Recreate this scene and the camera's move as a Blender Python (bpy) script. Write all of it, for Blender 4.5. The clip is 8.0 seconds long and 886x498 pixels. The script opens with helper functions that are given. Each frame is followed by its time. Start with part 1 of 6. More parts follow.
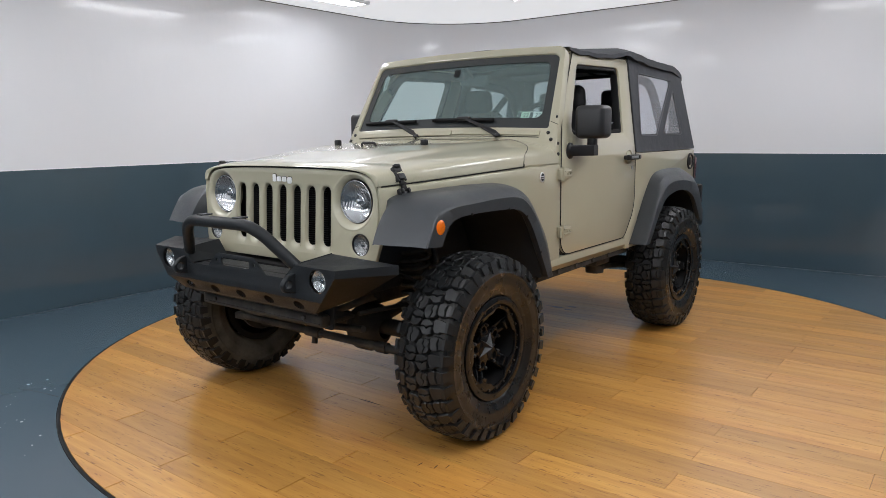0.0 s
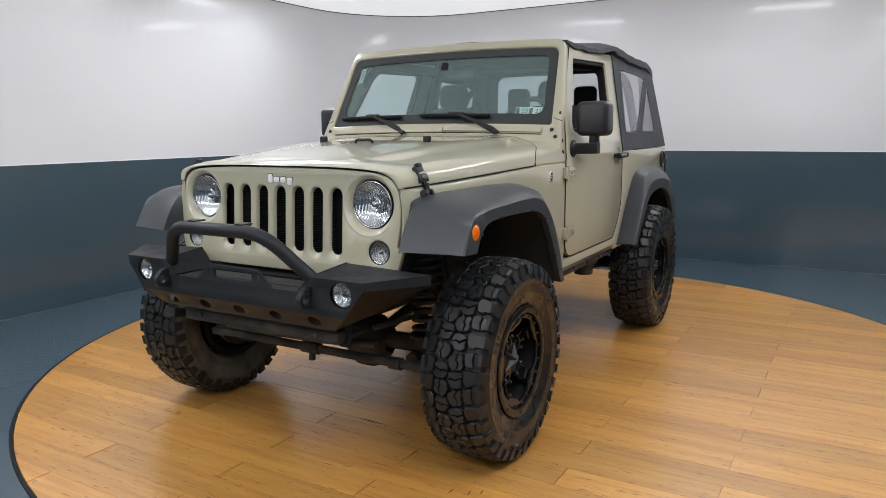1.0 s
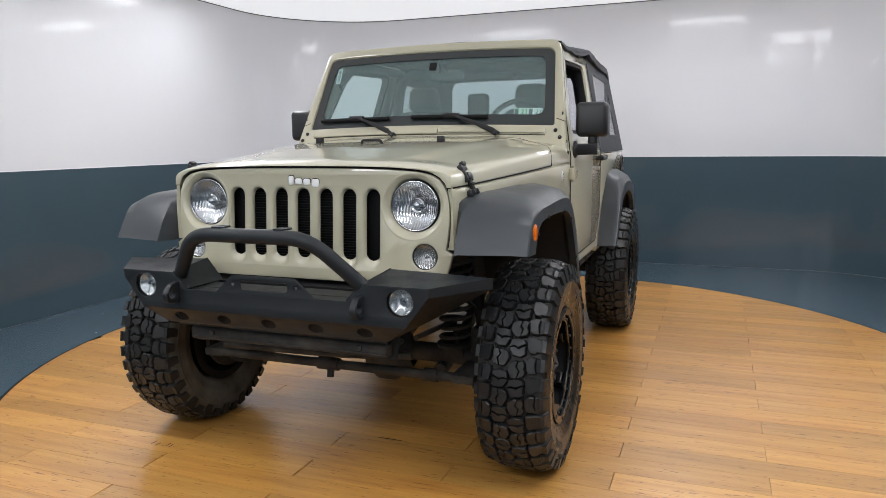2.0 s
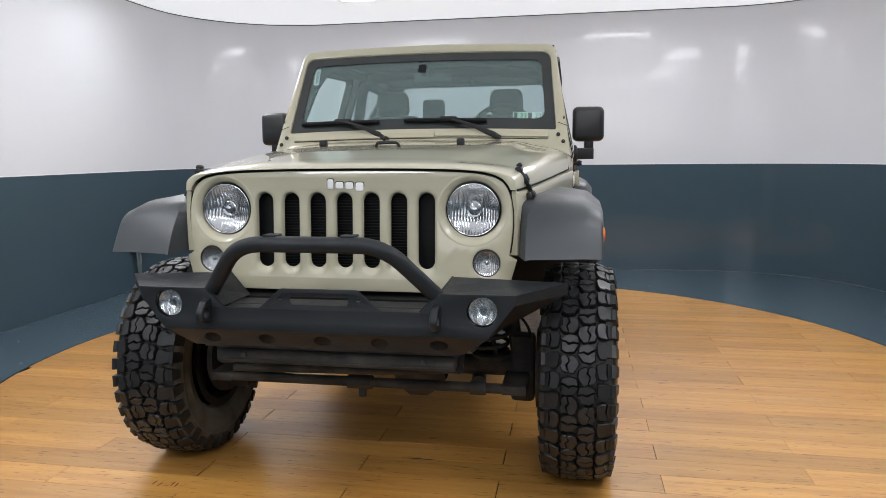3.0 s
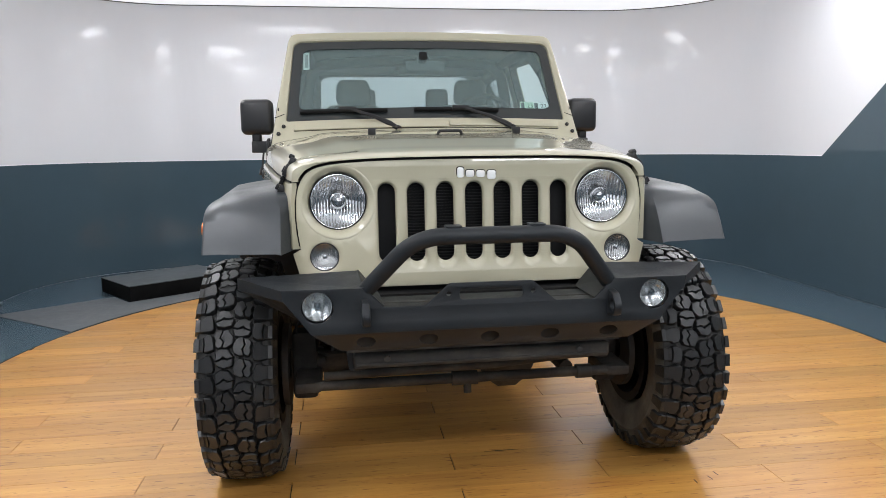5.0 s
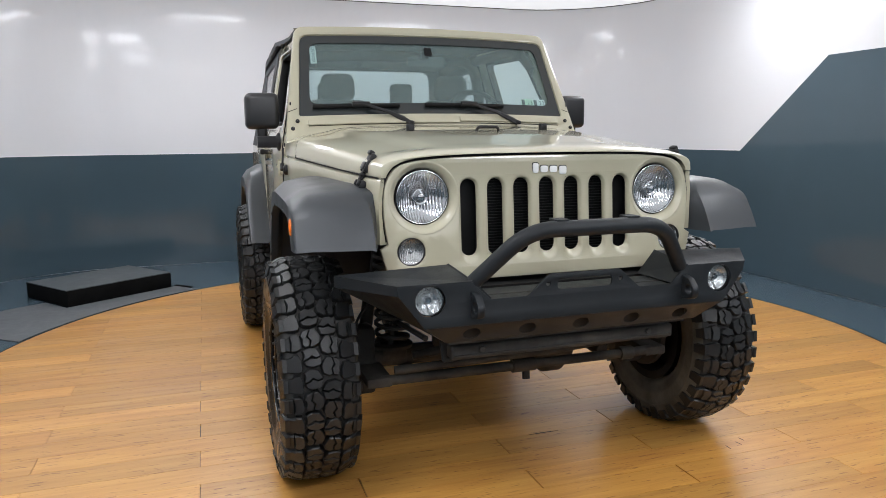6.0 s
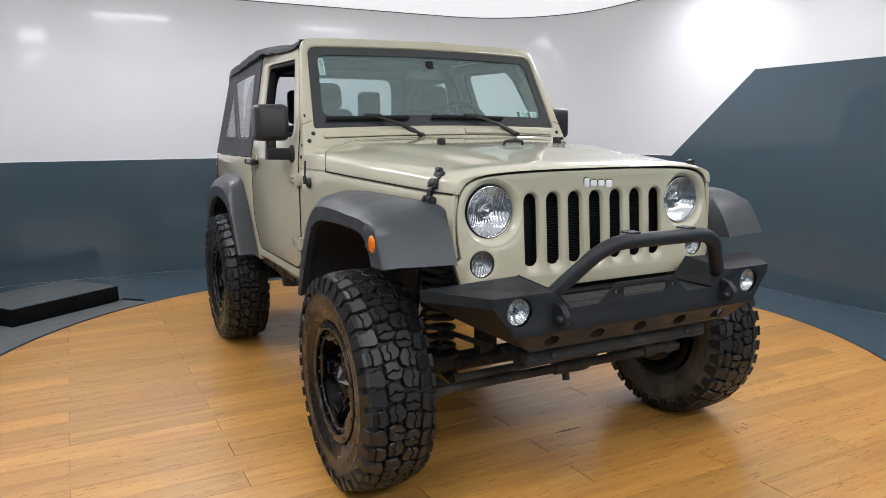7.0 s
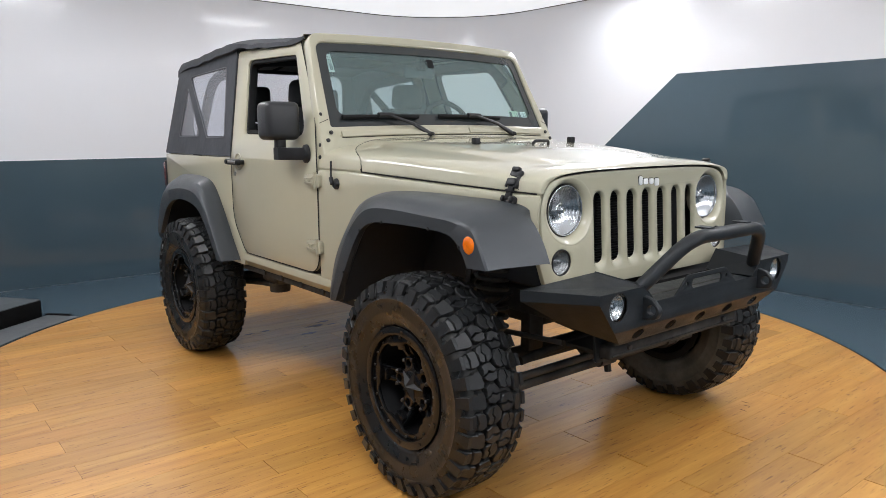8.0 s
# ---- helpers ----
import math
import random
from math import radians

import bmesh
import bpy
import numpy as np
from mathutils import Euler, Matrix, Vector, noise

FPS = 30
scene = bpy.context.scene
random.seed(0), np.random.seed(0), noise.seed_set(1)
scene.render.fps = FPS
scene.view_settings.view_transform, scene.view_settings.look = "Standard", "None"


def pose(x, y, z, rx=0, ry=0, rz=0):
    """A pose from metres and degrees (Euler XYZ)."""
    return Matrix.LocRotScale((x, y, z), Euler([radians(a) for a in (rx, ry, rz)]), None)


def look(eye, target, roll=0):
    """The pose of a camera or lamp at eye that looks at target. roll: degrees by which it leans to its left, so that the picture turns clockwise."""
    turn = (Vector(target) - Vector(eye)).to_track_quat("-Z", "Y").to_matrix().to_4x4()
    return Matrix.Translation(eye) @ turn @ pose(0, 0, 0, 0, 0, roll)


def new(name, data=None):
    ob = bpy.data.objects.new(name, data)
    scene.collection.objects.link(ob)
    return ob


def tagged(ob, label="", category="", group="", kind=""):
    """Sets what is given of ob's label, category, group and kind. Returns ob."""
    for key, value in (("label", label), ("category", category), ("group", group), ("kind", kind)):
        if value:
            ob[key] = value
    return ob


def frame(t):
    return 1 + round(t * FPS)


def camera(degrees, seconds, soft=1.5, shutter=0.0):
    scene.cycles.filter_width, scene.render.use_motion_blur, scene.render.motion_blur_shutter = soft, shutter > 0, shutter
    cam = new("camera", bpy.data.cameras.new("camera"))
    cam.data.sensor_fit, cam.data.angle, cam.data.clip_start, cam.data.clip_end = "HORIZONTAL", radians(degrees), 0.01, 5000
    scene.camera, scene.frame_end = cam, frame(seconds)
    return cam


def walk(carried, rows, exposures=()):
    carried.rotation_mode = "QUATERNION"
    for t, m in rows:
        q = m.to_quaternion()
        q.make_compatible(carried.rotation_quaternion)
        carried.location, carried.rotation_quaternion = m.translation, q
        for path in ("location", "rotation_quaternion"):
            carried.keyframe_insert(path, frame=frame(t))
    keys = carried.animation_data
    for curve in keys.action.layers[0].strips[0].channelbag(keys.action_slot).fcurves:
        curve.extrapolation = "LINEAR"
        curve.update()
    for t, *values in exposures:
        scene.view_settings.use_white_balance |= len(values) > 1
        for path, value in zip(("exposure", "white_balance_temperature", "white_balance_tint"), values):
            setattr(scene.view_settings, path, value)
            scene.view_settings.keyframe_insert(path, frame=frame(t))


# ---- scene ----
cam = camera(63.8, 8.0, soft=0.3)

PATH = [
    (0, (2.715, -2.209, 1.401), (1.505, -0.649, 1.084), -0.8),
    (0.5, (2.491, -2.23, 1.384), (1.374, -0.603, 1.06), -0.7),
    (1, (2.162, -2.267, 1.407), (1.165, -0.566, 1.077), -0.5),
    (1.2, (2.035, -2.3, 1.389), (1.089, -0.569, 1.059), -0.6),
    (2.5, (1.19, -2.448, 1.34), (0.65, -0.542, 1.065), -0.6),
    (3, (0.834, -2.465, 1.317), (0.47, -0.517, 1.048), -0.6),
    (3.5, (0.528, -2.478, 1.312), (0.337, -0.506, 1.044), -0.7),
    (4, (0.207, -2.481, 1.301), (0.166, -0.499, 1.037), -0.7),
    (4.5, (-0.087, -2.461, 1.299), (0.031, -0.483, 1.028), -0.7),
    (4.7, (-0.237, -2.458, 1.3), (-0.059, -0.486, 1.021), -0.7),
    (5.8, (-1.039, -2.348, 1.311), (-0.484, -0.452, 1.0), -0.6),
    (6, (-1.195, -2.341, 1.322), (-0.572, -0.466, 1.01), -0.5),
    (6.5, (-1.552, -2.304, 1.393), (-0.771, -0.489, 1.079), -0.5),
    (7, (-1.829, -2.173, 1.393), (-0.916, -0.421, 1.076), -0.4),
    (7.5, (-2.132, -1.981, 1.407), (-1.067, -0.319, 1.087), -0.3),
    (8, (-2.493, -1.72, 1.402), (-1.253, -0.184, 1.079), -0.2),
]
walk(cam, [(t, look(eye, target, roll)) for t, eye, target, roll in PATH], exposures=((0.0, -0.08), (1.0, 0.02), (2.5, 0.11), (3.0, 0.11), (4.0, 0.33), (4.5, 0.35), (6.0, 0.21), (8.0, 0.22)))

# ---- world and light ----
world = bpy.data.worlds.new("World")
scene.world = world
world.use_nodes = True
world.node_tree.nodes["Background"].inputs[0].default_value = (0.75, 0.8, 0.85, 1)
world.node_tree.nodes["Background"].inputs[1].default_value = 0.3
LAMP, CEILING_GLOW, PANEL = 19.0, 0.60, 1.6

# ---- mesh helpers ----
ORIGIN = {}


def mesh_of(name, bm, smooth=35):
    if not isinstance(bm, bpy.types.Mesh):
        bmesh.ops.recalc_face_normals(bm, faces=bm.faces[:])
        me = bpy.data.meshes.new(name)
        bm.to_mesh(me)
        bm.free()
    else:
        me = bm
    if smooth:
        me.shade_smooth()
        me.set_sharp_from_angle(angle=radians(smooth))
    return me


def part(name, bm, material, parent=None, label="", smooth=35, at=None):
    me = mesh_of(name, bm, smooth)
    if material and not me.materials:
        me.materials.append(material)
    ob = new(name, me)
    if parent is not None:
        ob.parent = parent
        ob.matrix_parent_inverse = Matrix.Translation(-ORIGIN.get(parent, Vector()))
    if at is not None:
        ob.matrix_basis = at
    if label:
        tagged(ob, label=label)
    return ob


def thing(name, where, label, category, group="", kind=""):
    ob = new(name)
    ob.location = where
    ob.empty_display_size = 0.2
    ORIGIN[ob] = Vector(where)
    return tagged(ob, label, category, group, kind)


def grid(rows, close_u=False, close_v=False, caps=False):
    """A quad sheet through rows of points."""
    bm = bmesh.new()
    vs = [[bm.verts.new(p) for p in row] for row in rows]
    m, n = len(vs), len(vs[0])
    for i in range(m if close_u else m - 1):
        for j in range(n if close_v else n - 1):
            a, b, c, d = vs[i][j], vs[(i + 1) % m][j], vs[(i + 1) % m][(j + 1) % n], vs[i][(j + 1) % n]
            bm.faces.new((a, b, c, d))
    if caps:
        bm.faces.new(vs[0])
        bm.faces.new(vs[-1])
    return bm


def join(*bms):
    out = bmesh.new()
    for b in bms:
        me = bpy.data.meshes.new("tmp")
        b.to_mesh(me)
        b.free()
        out.from_mesh(me)
        bpy.data.meshes.remove(me)
    return out


def moved(bm, m):
    bmesh.ops.transform(bm, matrix=m, verts=bm.verts[:])
    return bm


def shaped(bm, fn):
    for v in bm.verts:
        v.co = fn(*v.co)
    return bm


def mirror_x(bm):
    for v in bm.verts:
        v.co.x = -v.co.x
    bmesh.ops.reverse_faces(bm, faces=bm.faces[:])
    return bm


def sided(s, bm):
    return bm if s > 0 else mirror_x(bm)


def box(x0, x1, y0, y1, z0, z1, bev=0.0, seg=2):
    bm = bmesh.new()
    bmesh.ops.create_cube(bm, size=1)
    for v in bm.verts:
        v.co = ((x0 + x1) / 2 + v.co.x * (x1 - x0), (y0 + y1) / 2 + v.co.y * (y1 - y0), (z0 + z1) / 2 + v.co.z * (z1 - z0))
    if bev:
        bmesh.ops.bevel(bm, geom=bm.edges[:], offset=bev, segments=seg, affect="EDGES", profile=0.5)
    return bm


def rounded(points, r, n=5):
    """A polygon with its corners rounded; r: one radius or one a corner."""
    out = []
    m = len(points)
    for i in range(m):
        p, a, b = Vector(points[i]), Vector(points[i - 1]), Vector(points[(i + 1) % m])
        rr = r[i] if isinstance(r, (list, tuple)) else r
        da, db = (a - p), (b - p)
        ang = da.angle(db)
        cut = min(rr / max(math.tan(ang / 2), 1e-3), da.length * 0.48, db.length * 0.48)
        if rr <= 0 or cut < 1e-5:
            out.append(tuple(p))
            continue
        s, e = p + da.normalized() * cut, p + db.normalized() * cut
        for k in range(n + 1):
            t = k / n
            q = s * (1 - t) ** 2 + p * 2 * t * (1 - t) + e * t * t
            out.append(tuple(q))
    return out


def circle(cx, cy, r, n=32, ry=None):
    return [(cx + r * math.cos(2 * math.pi * k / n), cy + (ry or r) * math.sin(2 * math.pi * k / n)) for k in range(n)]


def stadium(cx, z0, z1, w, n=8):
    r = w / 2
    up = [(cx + r * math.cos(math.pi * k / n), z1 - r + r * math.sin(math.pi * k / n)) for k in range(n + 1)]
    dn = [(cx - r * math.cos(math.pi * k / n), z0 + r - r * math.sin(math.pi * k / n)) for k in range(n + 1)]
    return up + dn


def plate(outline, holes=(), depth=0.02, bevel=0.0):
    """A flat plate with holes in the xy plane, its middle at z = 0."""
    cu = bpy.data.curves.new("tmp", "CURVE")
    cu.dimensions, cu.fill_mode = "2D", "BOTH"
    for pts in (outline, *holes):
        sp = cu.splines.new("POLY")
        sp.points.add(len(pts) - 1)
        sp.points.foreach_set("co", [c for p in pts for c in (p[0], p[1], 0, 1)])
        sp.use_cyclic_u = True
    cu.extrude = max(depth / 2 - bevel, 0.0001)
    cu.bevel_depth, cu.bevel_resolution, cu.offset = bevel, 1, -bevel
    ob = bpy.data.objects.new("tmp", cu)
    me = bpy.data.meshes.new_from_object(ob)
    bm = bmesh.new()
    bm.from_mesh(me)
    bpy.data.objects.remove(ob)
    bpy.data.curves.remove(cu)
    bpy.data.meshes.remove(me)
    bmesh.ops.remove_doubles(bm, verts=bm.verts[:], dist=1e-5)
    return bm


def side_plate(outline, holes=(), depth=0.02, bevel=0.0, x=0.0):
    """A plate drawn in (y, z), its outer face at x, facing +x."""
    bm = plate(outline, holes, depth, bevel)
    return shaped(bm, lambda a, b, c: (x - depth / 2 + c, a, b))


def front_plate(outline, holes=(), depth=0.02, bevel=0.0, y=0.0):
    """A plate drawn in (x, z), its outer face at y, facing -y."""
    bm = plate(outline, holes, depth, bevel)
    return shaped(bm, lambda a, b, c: (a, y + depth / 2 - c, b))


def smoothed(points, n=8, closed=False):
    """A Catmull-Rom line through points."""
    pts = [Vector(p) for p in points]
    m = len(pts)
    out = []
    for i in range(m if closed else m - 1):
        if closed:
            a, b, c, d = pts[i - 1], pts[i], pts[(i + 1) % m], pts[(i + 2) % m]
        else:
            a, b, c, d = pts[max(i - 1, 0)], pts[i], pts[i + 1], pts[min(i + 2, m - 1)]
        for k in range(n):
            t = k / n
            out.append(0.5 * (2 * b + (c - a) * t + (2 * a - 5 * b + 4 * c - d) * t * t + (3 * b - a - 3 * c + d) * t ** 3))
    if not closed:
        out.append(pts[-1])
    return out


def tube(path, r, seg=12, closed=False, flat=1.0):
    pts = [Vector(p) for p in path]
    m = len(pts)
    rows, up = [], None
    for i, p in enumerate(pts):
        if closed:
            t = (pts[(i + 1) % m] - pts[i - 1]).normalized()
        else:
            t = (pts[min(i + 1, m - 1)] - pts[max(i - 1, 0)]).normalized()
        if up is None:
            up = t.orthogonal().normalized()
        up = (up - t * up.dot(t)).normalized()
        side = t.cross(up)
        rr = r[i] if isinstance(r, (list, tuple)) else r
        rows.append([p + rr * (math.cos(2 * math.pi * k / seg) * up + flat * math.sin(2 * math.pi * k / seg) * side) for k in range(seg)])
    return grid(rows, close_u=closed, close_v=True, caps=not closed)


def bent(points, radius, n=6):
    """A line with rounded bends through 3D points."""
    pts = [Vector(p) for p in points]
    out = [pts[0]]
    for i in range(1, len(pts) - 1):
        p, a, b = pts[i], pts[i - 1], pts[i + 1]
        cut = min(radius, (a - p).length * 0.45, (b - p).length * 0.45)
        s, e = p + (a - p).normalized() * cut, p + (b - p).normalized() * cut
        for k in range(n + 1):
            t = k / n
            out.append(s * (1 - t) ** 2 + p * 2 * t * (1 - t) + e * t * t)
    out.append(pts[-1])
    return out


def rod(a, b, r, seg=12):
    return tube([a, b], r, seg)


def lathe(profile, n=48):
    """A profile of (x, radius) turned about the x axis."""
    rows = [[(x, r * math.cos(2 * math.pi * k / n), r * math.sin(2 * math.pi * k / n)) for x, r in profile] for k in range(n)]
    return grid(rows, close_u=True)


def disc_y(cx, cz, r, y0, y1, n=32, bev=0.0):
    """A short drum along y, its front at y0."""
    return front_plate(circle(cx, cz, r, n), (), abs(y1 - y0), bev, min(y0, y1))


# ---- materials ----
def material(name, colour, rough=0.5, metal=0.0, coat=0.0, vary=0.0, scale=8.0, bump=0.0, bump_scale=200.0, stretch=(1, 1, 1), dirt=None, dirt_amount=0.0, dirt_scale=5.0, per_piece=0.0, rough_vary=0.0, spec=0.5, coat_rough=0.05, bump_dist=0.002):
    m = bpy.data.materials.new(name)
    m.use_nodes = True
    nt = m.node_tree
    b = nt.nodes["Principled BSDF"]
    b.inputs["Roughness"].default_value, b.inputs["Metallic"].default_value = rough, metal
    b.inputs["Coat Weight"].default_value, b.inputs["Coat Roughness"].default_value = coat, coat_rough
    b.inputs["Specular IOR Level"].default_value = spec
    co = nt.nodes.new("ShaderNodeTexCoord")
    mp = nt.nodes.new("ShaderNodeMapping")
    mp.inputs["Scale"].default_value = stretch
    nt.links.new(co.outputs["Object"], mp.inputs[0])

    def noise_node(sc, detail=4, rgh=0.55):
        n = nt.nodes.new("ShaderNodeTexNoise")
        n.inputs["Scale"].default_value, n.inputs["Detail"].default_value, n.inputs["Roughness"].default_value = sc, detail, rgh
        nt.links.new(mp.outputs[0], n.inputs["Vector"])
        return n

    def mix(kind, fac, a, c):
        x = nt.nodes.new("ShaderNodeMix")
        x.data_type, x.blend_type = "RGBA", kind
        for sock, val in ((x.inputs[0], fac), (x.inputs[6], a), (x.inputs[7], c)):
            if isinstance(val, bpy.types.NodeSocket):
                nt.links.new(val, sock)
            else:
                sock.default_value = val if not isinstance(val, tuple) else (*val, 1)
        return x.outputs[2]

    def ramp(src, lo, hi, a=0.0, c=1.0):
        r = nt.nodes.new("ShaderNodeMapRange")
        r.inputs[1].default_value, r.inputs[2].default_value, r.inputs[3].default_value, r.inputs[4].default_value = lo, hi, a, c
        nt.links.new(src, r.inputs[0])
        return r.outputs[0]

    col = tuple(colour)
    if vary:
        n1, n2 = noise_node(scale), noise_node(scale * 7, 3)
        dark, light = tuple(c * (1 - vary) for c in colour), tuple(min(1, c * (1 + vary)) for c in colour)
        col = mix("MIX", ramp(n1.outputs[0], 0.3, 0.7), dark, light)
        col = mix("MULTIPLY", ramp(n2.outputs[0], 0.35, 0.65, 0, vary), col, (0.6, 0.6, 0.6))
    if per_piece:
        oi = nt.nodes.new("ShaderNodeObjectInfo")
        v = nt.nodes.new("ShaderNodeHueSaturation")
        nt.links.new(ramp(oi.outputs["Random"], 0, 1, 1 - per_piece, 1 + per_piece), v.inputs["Value"])
        if isinstance(col, tuple):
            v.inputs["Color"].default_value = (*col, 1)
        else:
            nt.links.new(col, v.inputs["Color"])
        col = v.outputs[0]
    if dirt:
        n3 = noise_node(dirt_scale, 6, 0.65)
        col = mix("MIX", ramp(n3.outputs[0], 0.45, 0.75, 0, dirt_amount), col, tuple(dirt))
    if isinstance(col, tuple):
        b.inputs["Base Color"].default_value = (*col, 1)
    else:
        nt.links.new(col, b.inputs["Base Color"])
    if rough_vary:
        n4 = noise_node(scale * 1.7, 5)
        nt.links.new(ramp(n4.outputs[0], 0.3, 0.7, max(rough - rough_vary, 0.02), min(rough + rough_vary, 1)), b.inputs["Roughness"])
    if bump:
        n5 = noise_node(bump_scale, 3)
        bp = nt.nodes.new("ShaderNodeBump")
        bp.inputs["Strength"].default_value, bp.inputs["Distance"].default_value = bump, bump_dist
        nt.links.new(n5.outputs[0], bp.inputs["Height"])
        nt.links.new(bp.outputs[0], b.inputs["Normal"])
    return m


def glowing(name, colour, strength):
    m = bpy.data.materials.new(name)
    m.use_nodes = True
    b = m.node_tree.nodes["Principled BSDF"]
    b.inputs["Base Color"].default_value = (0.6, 0.6, 0.6, 1)
    b.inputs["Emission Color"].default_value, b.inputs["Emission Strength"].default_value = (*colour, 1), strength
    return m


def pane_material(name, tint, gloss_rough=0.02, veil=0.0, veil_colour=(0.3, 0.33, 0.32), gloss=0.04):
    """Thin glass: clear with a mirror share by angle, and a pale diffuse veil."""
    m = bpy.data.materials.new(name)
    m.use_nodes = True
    nt = m.node_tree
    nt.nodes.remove(nt.nodes["Principled BSDF"])
    tr, gl, df = nt.nodes.new("ShaderNodeBsdfTransparent"), nt.nodes.new("ShaderNodeBsdfGlossy"), nt.nodes.new("ShaderNodeBsdfDiffuse")
    tr.inputs[0].default_value, df.inputs[0].default_value = (*tint, 1), (*veil_colour, 1)
    gl.inputs["Roughness"].default_value = gloss_rough
    lw = nt.nodes.new("ShaderNodeLayerWeight")
    pw, ad = nt.nodes.new("ShaderNodeMath"), nt.nodes.new("ShaderNodeMath")
    pw.operation, ad.operation = "POWER", "MULTIPLY_ADD"
    pw.inputs[1].default_value, ad.inputs[1].default_value, ad.inputs[2].default_value = 5.0, 0.8, gloss
    nt.links.new(lw.outputs["Facing"], pw.inputs[0])
    nt.links.new(pw.outputs[0], ad.inputs[0])
    m1, m2 = nt.nodes.new("ShaderNodeMixShader"), nt.nodes.new("ShaderNodeMixShader")
    m1.inputs[0].default_value = veil
    nt.links.new(tr.outputs[0], m1.inputs[1])
    nt.links.new(df.outputs[0], m1.inputs[2])
    nt.links.new(ad.outputs[0], m2.inputs[0])
    nt.links.new(m1.outputs[0], m2.inputs[1])
    nt.links.new(gl.outputs[0], m2.inputs[2])
    nt.links.new(m2.outputs[0], nt.nodes["Material Output"].inputs[0])
    return m


PAINT = material("khaki_paint", (0.428, 0.402, 0.292), 0.38, coat=1.0, coat_rough=0.04, vary=0.025, scale=1.5, spec=0.4)
FLARE = material("grey_black_plastic", (0.033, 0.038, 0.043), 0.42, vary=0.10, scale=5, bump=0.2, bump_scale=500, rough_vary=0.05)
STEEL = material("black_textured_steel", (0.016, 0.0185, 0.021), 0.46, vary=0.15, scale=6, bump=0.3, bump_scale=350, rough_vary=0.08, spec=0.27)
BLACK = material("black_plastic", (0.010, 0.010, 0.011), 0.42, spec=0.35, vary=0.15, scale=9, bump=0.2, bump_scale=400)
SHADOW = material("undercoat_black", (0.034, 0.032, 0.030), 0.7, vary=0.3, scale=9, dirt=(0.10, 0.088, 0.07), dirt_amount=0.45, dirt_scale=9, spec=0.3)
ARCH = material("black_arch_liner", (0.022, 0.023, 0.025), 0.55, vary=0.2, scale=8, spec=0.4)
SEAL = material("rubber_seal", (0.006, 0.006, 0.0065), 0.65, vary=0.1, spec=0.25)
RUBBER = material("tyre_rubber", (0.0098, 0.0106, 0.0114), 0.44, vary=0.25, scale=14, bump=0.55, bump_scale=140, dirt=(0.026, 0.025, 0.023), dirt_amount=0.3, dirt_scale=8, rough_vary=0.1, spec=0.45)
# Brown patches paint both dust and the wood floor's warm reflection.
WALLRUB = material("dusty_tyre_sidewall", (0.0085, 0.0085, 0.0085), 0.30, vary=0.25, scale=9, bump=0.3, bump_scale=120, dirt=(0.058, 0.050, 0.040), dirt_amount=0.27, dirt_scale=3.6, spec=0.5, rough_vary=0.1)
RIM = material("gloss_black_rim", (0.006, 0.006, 0.0065), 0.27, vary=0.1, coat=0.12, spec=0.3)
MIRRORM = material("textured_mirror_plastic", (0.015, 0.016, 0.018), 0.36, vary=0.1, scale=8, bump=0.2, bump_scale=450)
CHROME = material("chrome", (0.75, 0.76, 0.78), 0.12, 1.0)
BRIGHT = material("bolt_steel", (0.5, 0.5, 0.5), 0.35, 1.0)
CLOTH = material("black_soft_top_cloth", (0.040, 0.0435, 0.051), 0.8, vary=0.15, scale=4, bump=0.6, bump_scale=9, bump_dist=0.012)
SEAT = material("black_seat_cloth", (0.018, 0.018, 0.019), 0.85, vary=0.2, scale=9, bump=0.4, bump_scale=400)
# The windscreen's veil paints its reflected haze into the colour.
GLASS = pane_material("windscreen_glass", (0.85, 0.95, 0.945), veil=0.13, veil_colour=(0.33, 0.45, 0.45), gloss=0.045)
VINYL = pane_material("clear_vinyl", (0.95, 0.96, 0.98), 0.16, veil=0.11, veil_colour=(0.62, 0.63, 0.68), gloss=0.03)
BINDING = material("grey_window_binding", (0.10, 0.10, 0.11), 0.6, vary=0.1)
LENS = pane_material("lamp_lens", (0.93, 0.94, 0.95), 0.03)
FRIT = material("black_glass_border", (0.024, 0.028, 0.029), 0.2, vary=0.05)
AMBER = material("amber_lens", (0.82, 0.17, 0.004), 0.16, coat=0.25, vary=0.12, scale=70)
RED = material("red_lens", (0.22, 0.006, 0.006), 0.15, coat=0.5)
SILVER = material("reflector_silver", (0.60, 0.61, 0.62), 0.12, 0.92, vary=0.05)
GREYREF = material("grey_reflector", (0.60, 0.59, 0.57), 0.2, 0.85, vary=0.15, scale=60)
FROST = material("frosted_reflector", (0.62, 0.63, 0.62), 0.26, 0.8, vary=0.1, scale=50)
DUSTWALL = material("dusty_inner_sidewall", (0.085, 0.080, 0.066), 0.7, vary=0.35, scale=9, bump=0.4, bump_scale=80, dirt=(0.18, 0.165, 0.135), dirt_amount=0.6, dirt_scale=6, spec=0.3)
# Groove colour is lightened to offset the shade between the blocks.
TREADGAP = material("tread_groove_rubber", (0.032, 0.031, 0.029), 0.7, vary=0.3, scale=14, spec=0.3)
BADGE = material("pale_metal_badge", (0.82, 0.82, 0.81), 0.28, 0.2)
FIN = material("radiator_fins", (0.007, 0.007, 0.0075), 0.55, 0.0, vary=0.2, spec=0.2)
# Black-tan lining; the grey puts the light it catches into its colour.
LINER = material("grey_roof_lining", (0.105, 0.112, 0.11), 0.85, vary=0.08, scale=5, bump=0.3, bump_scale=300)
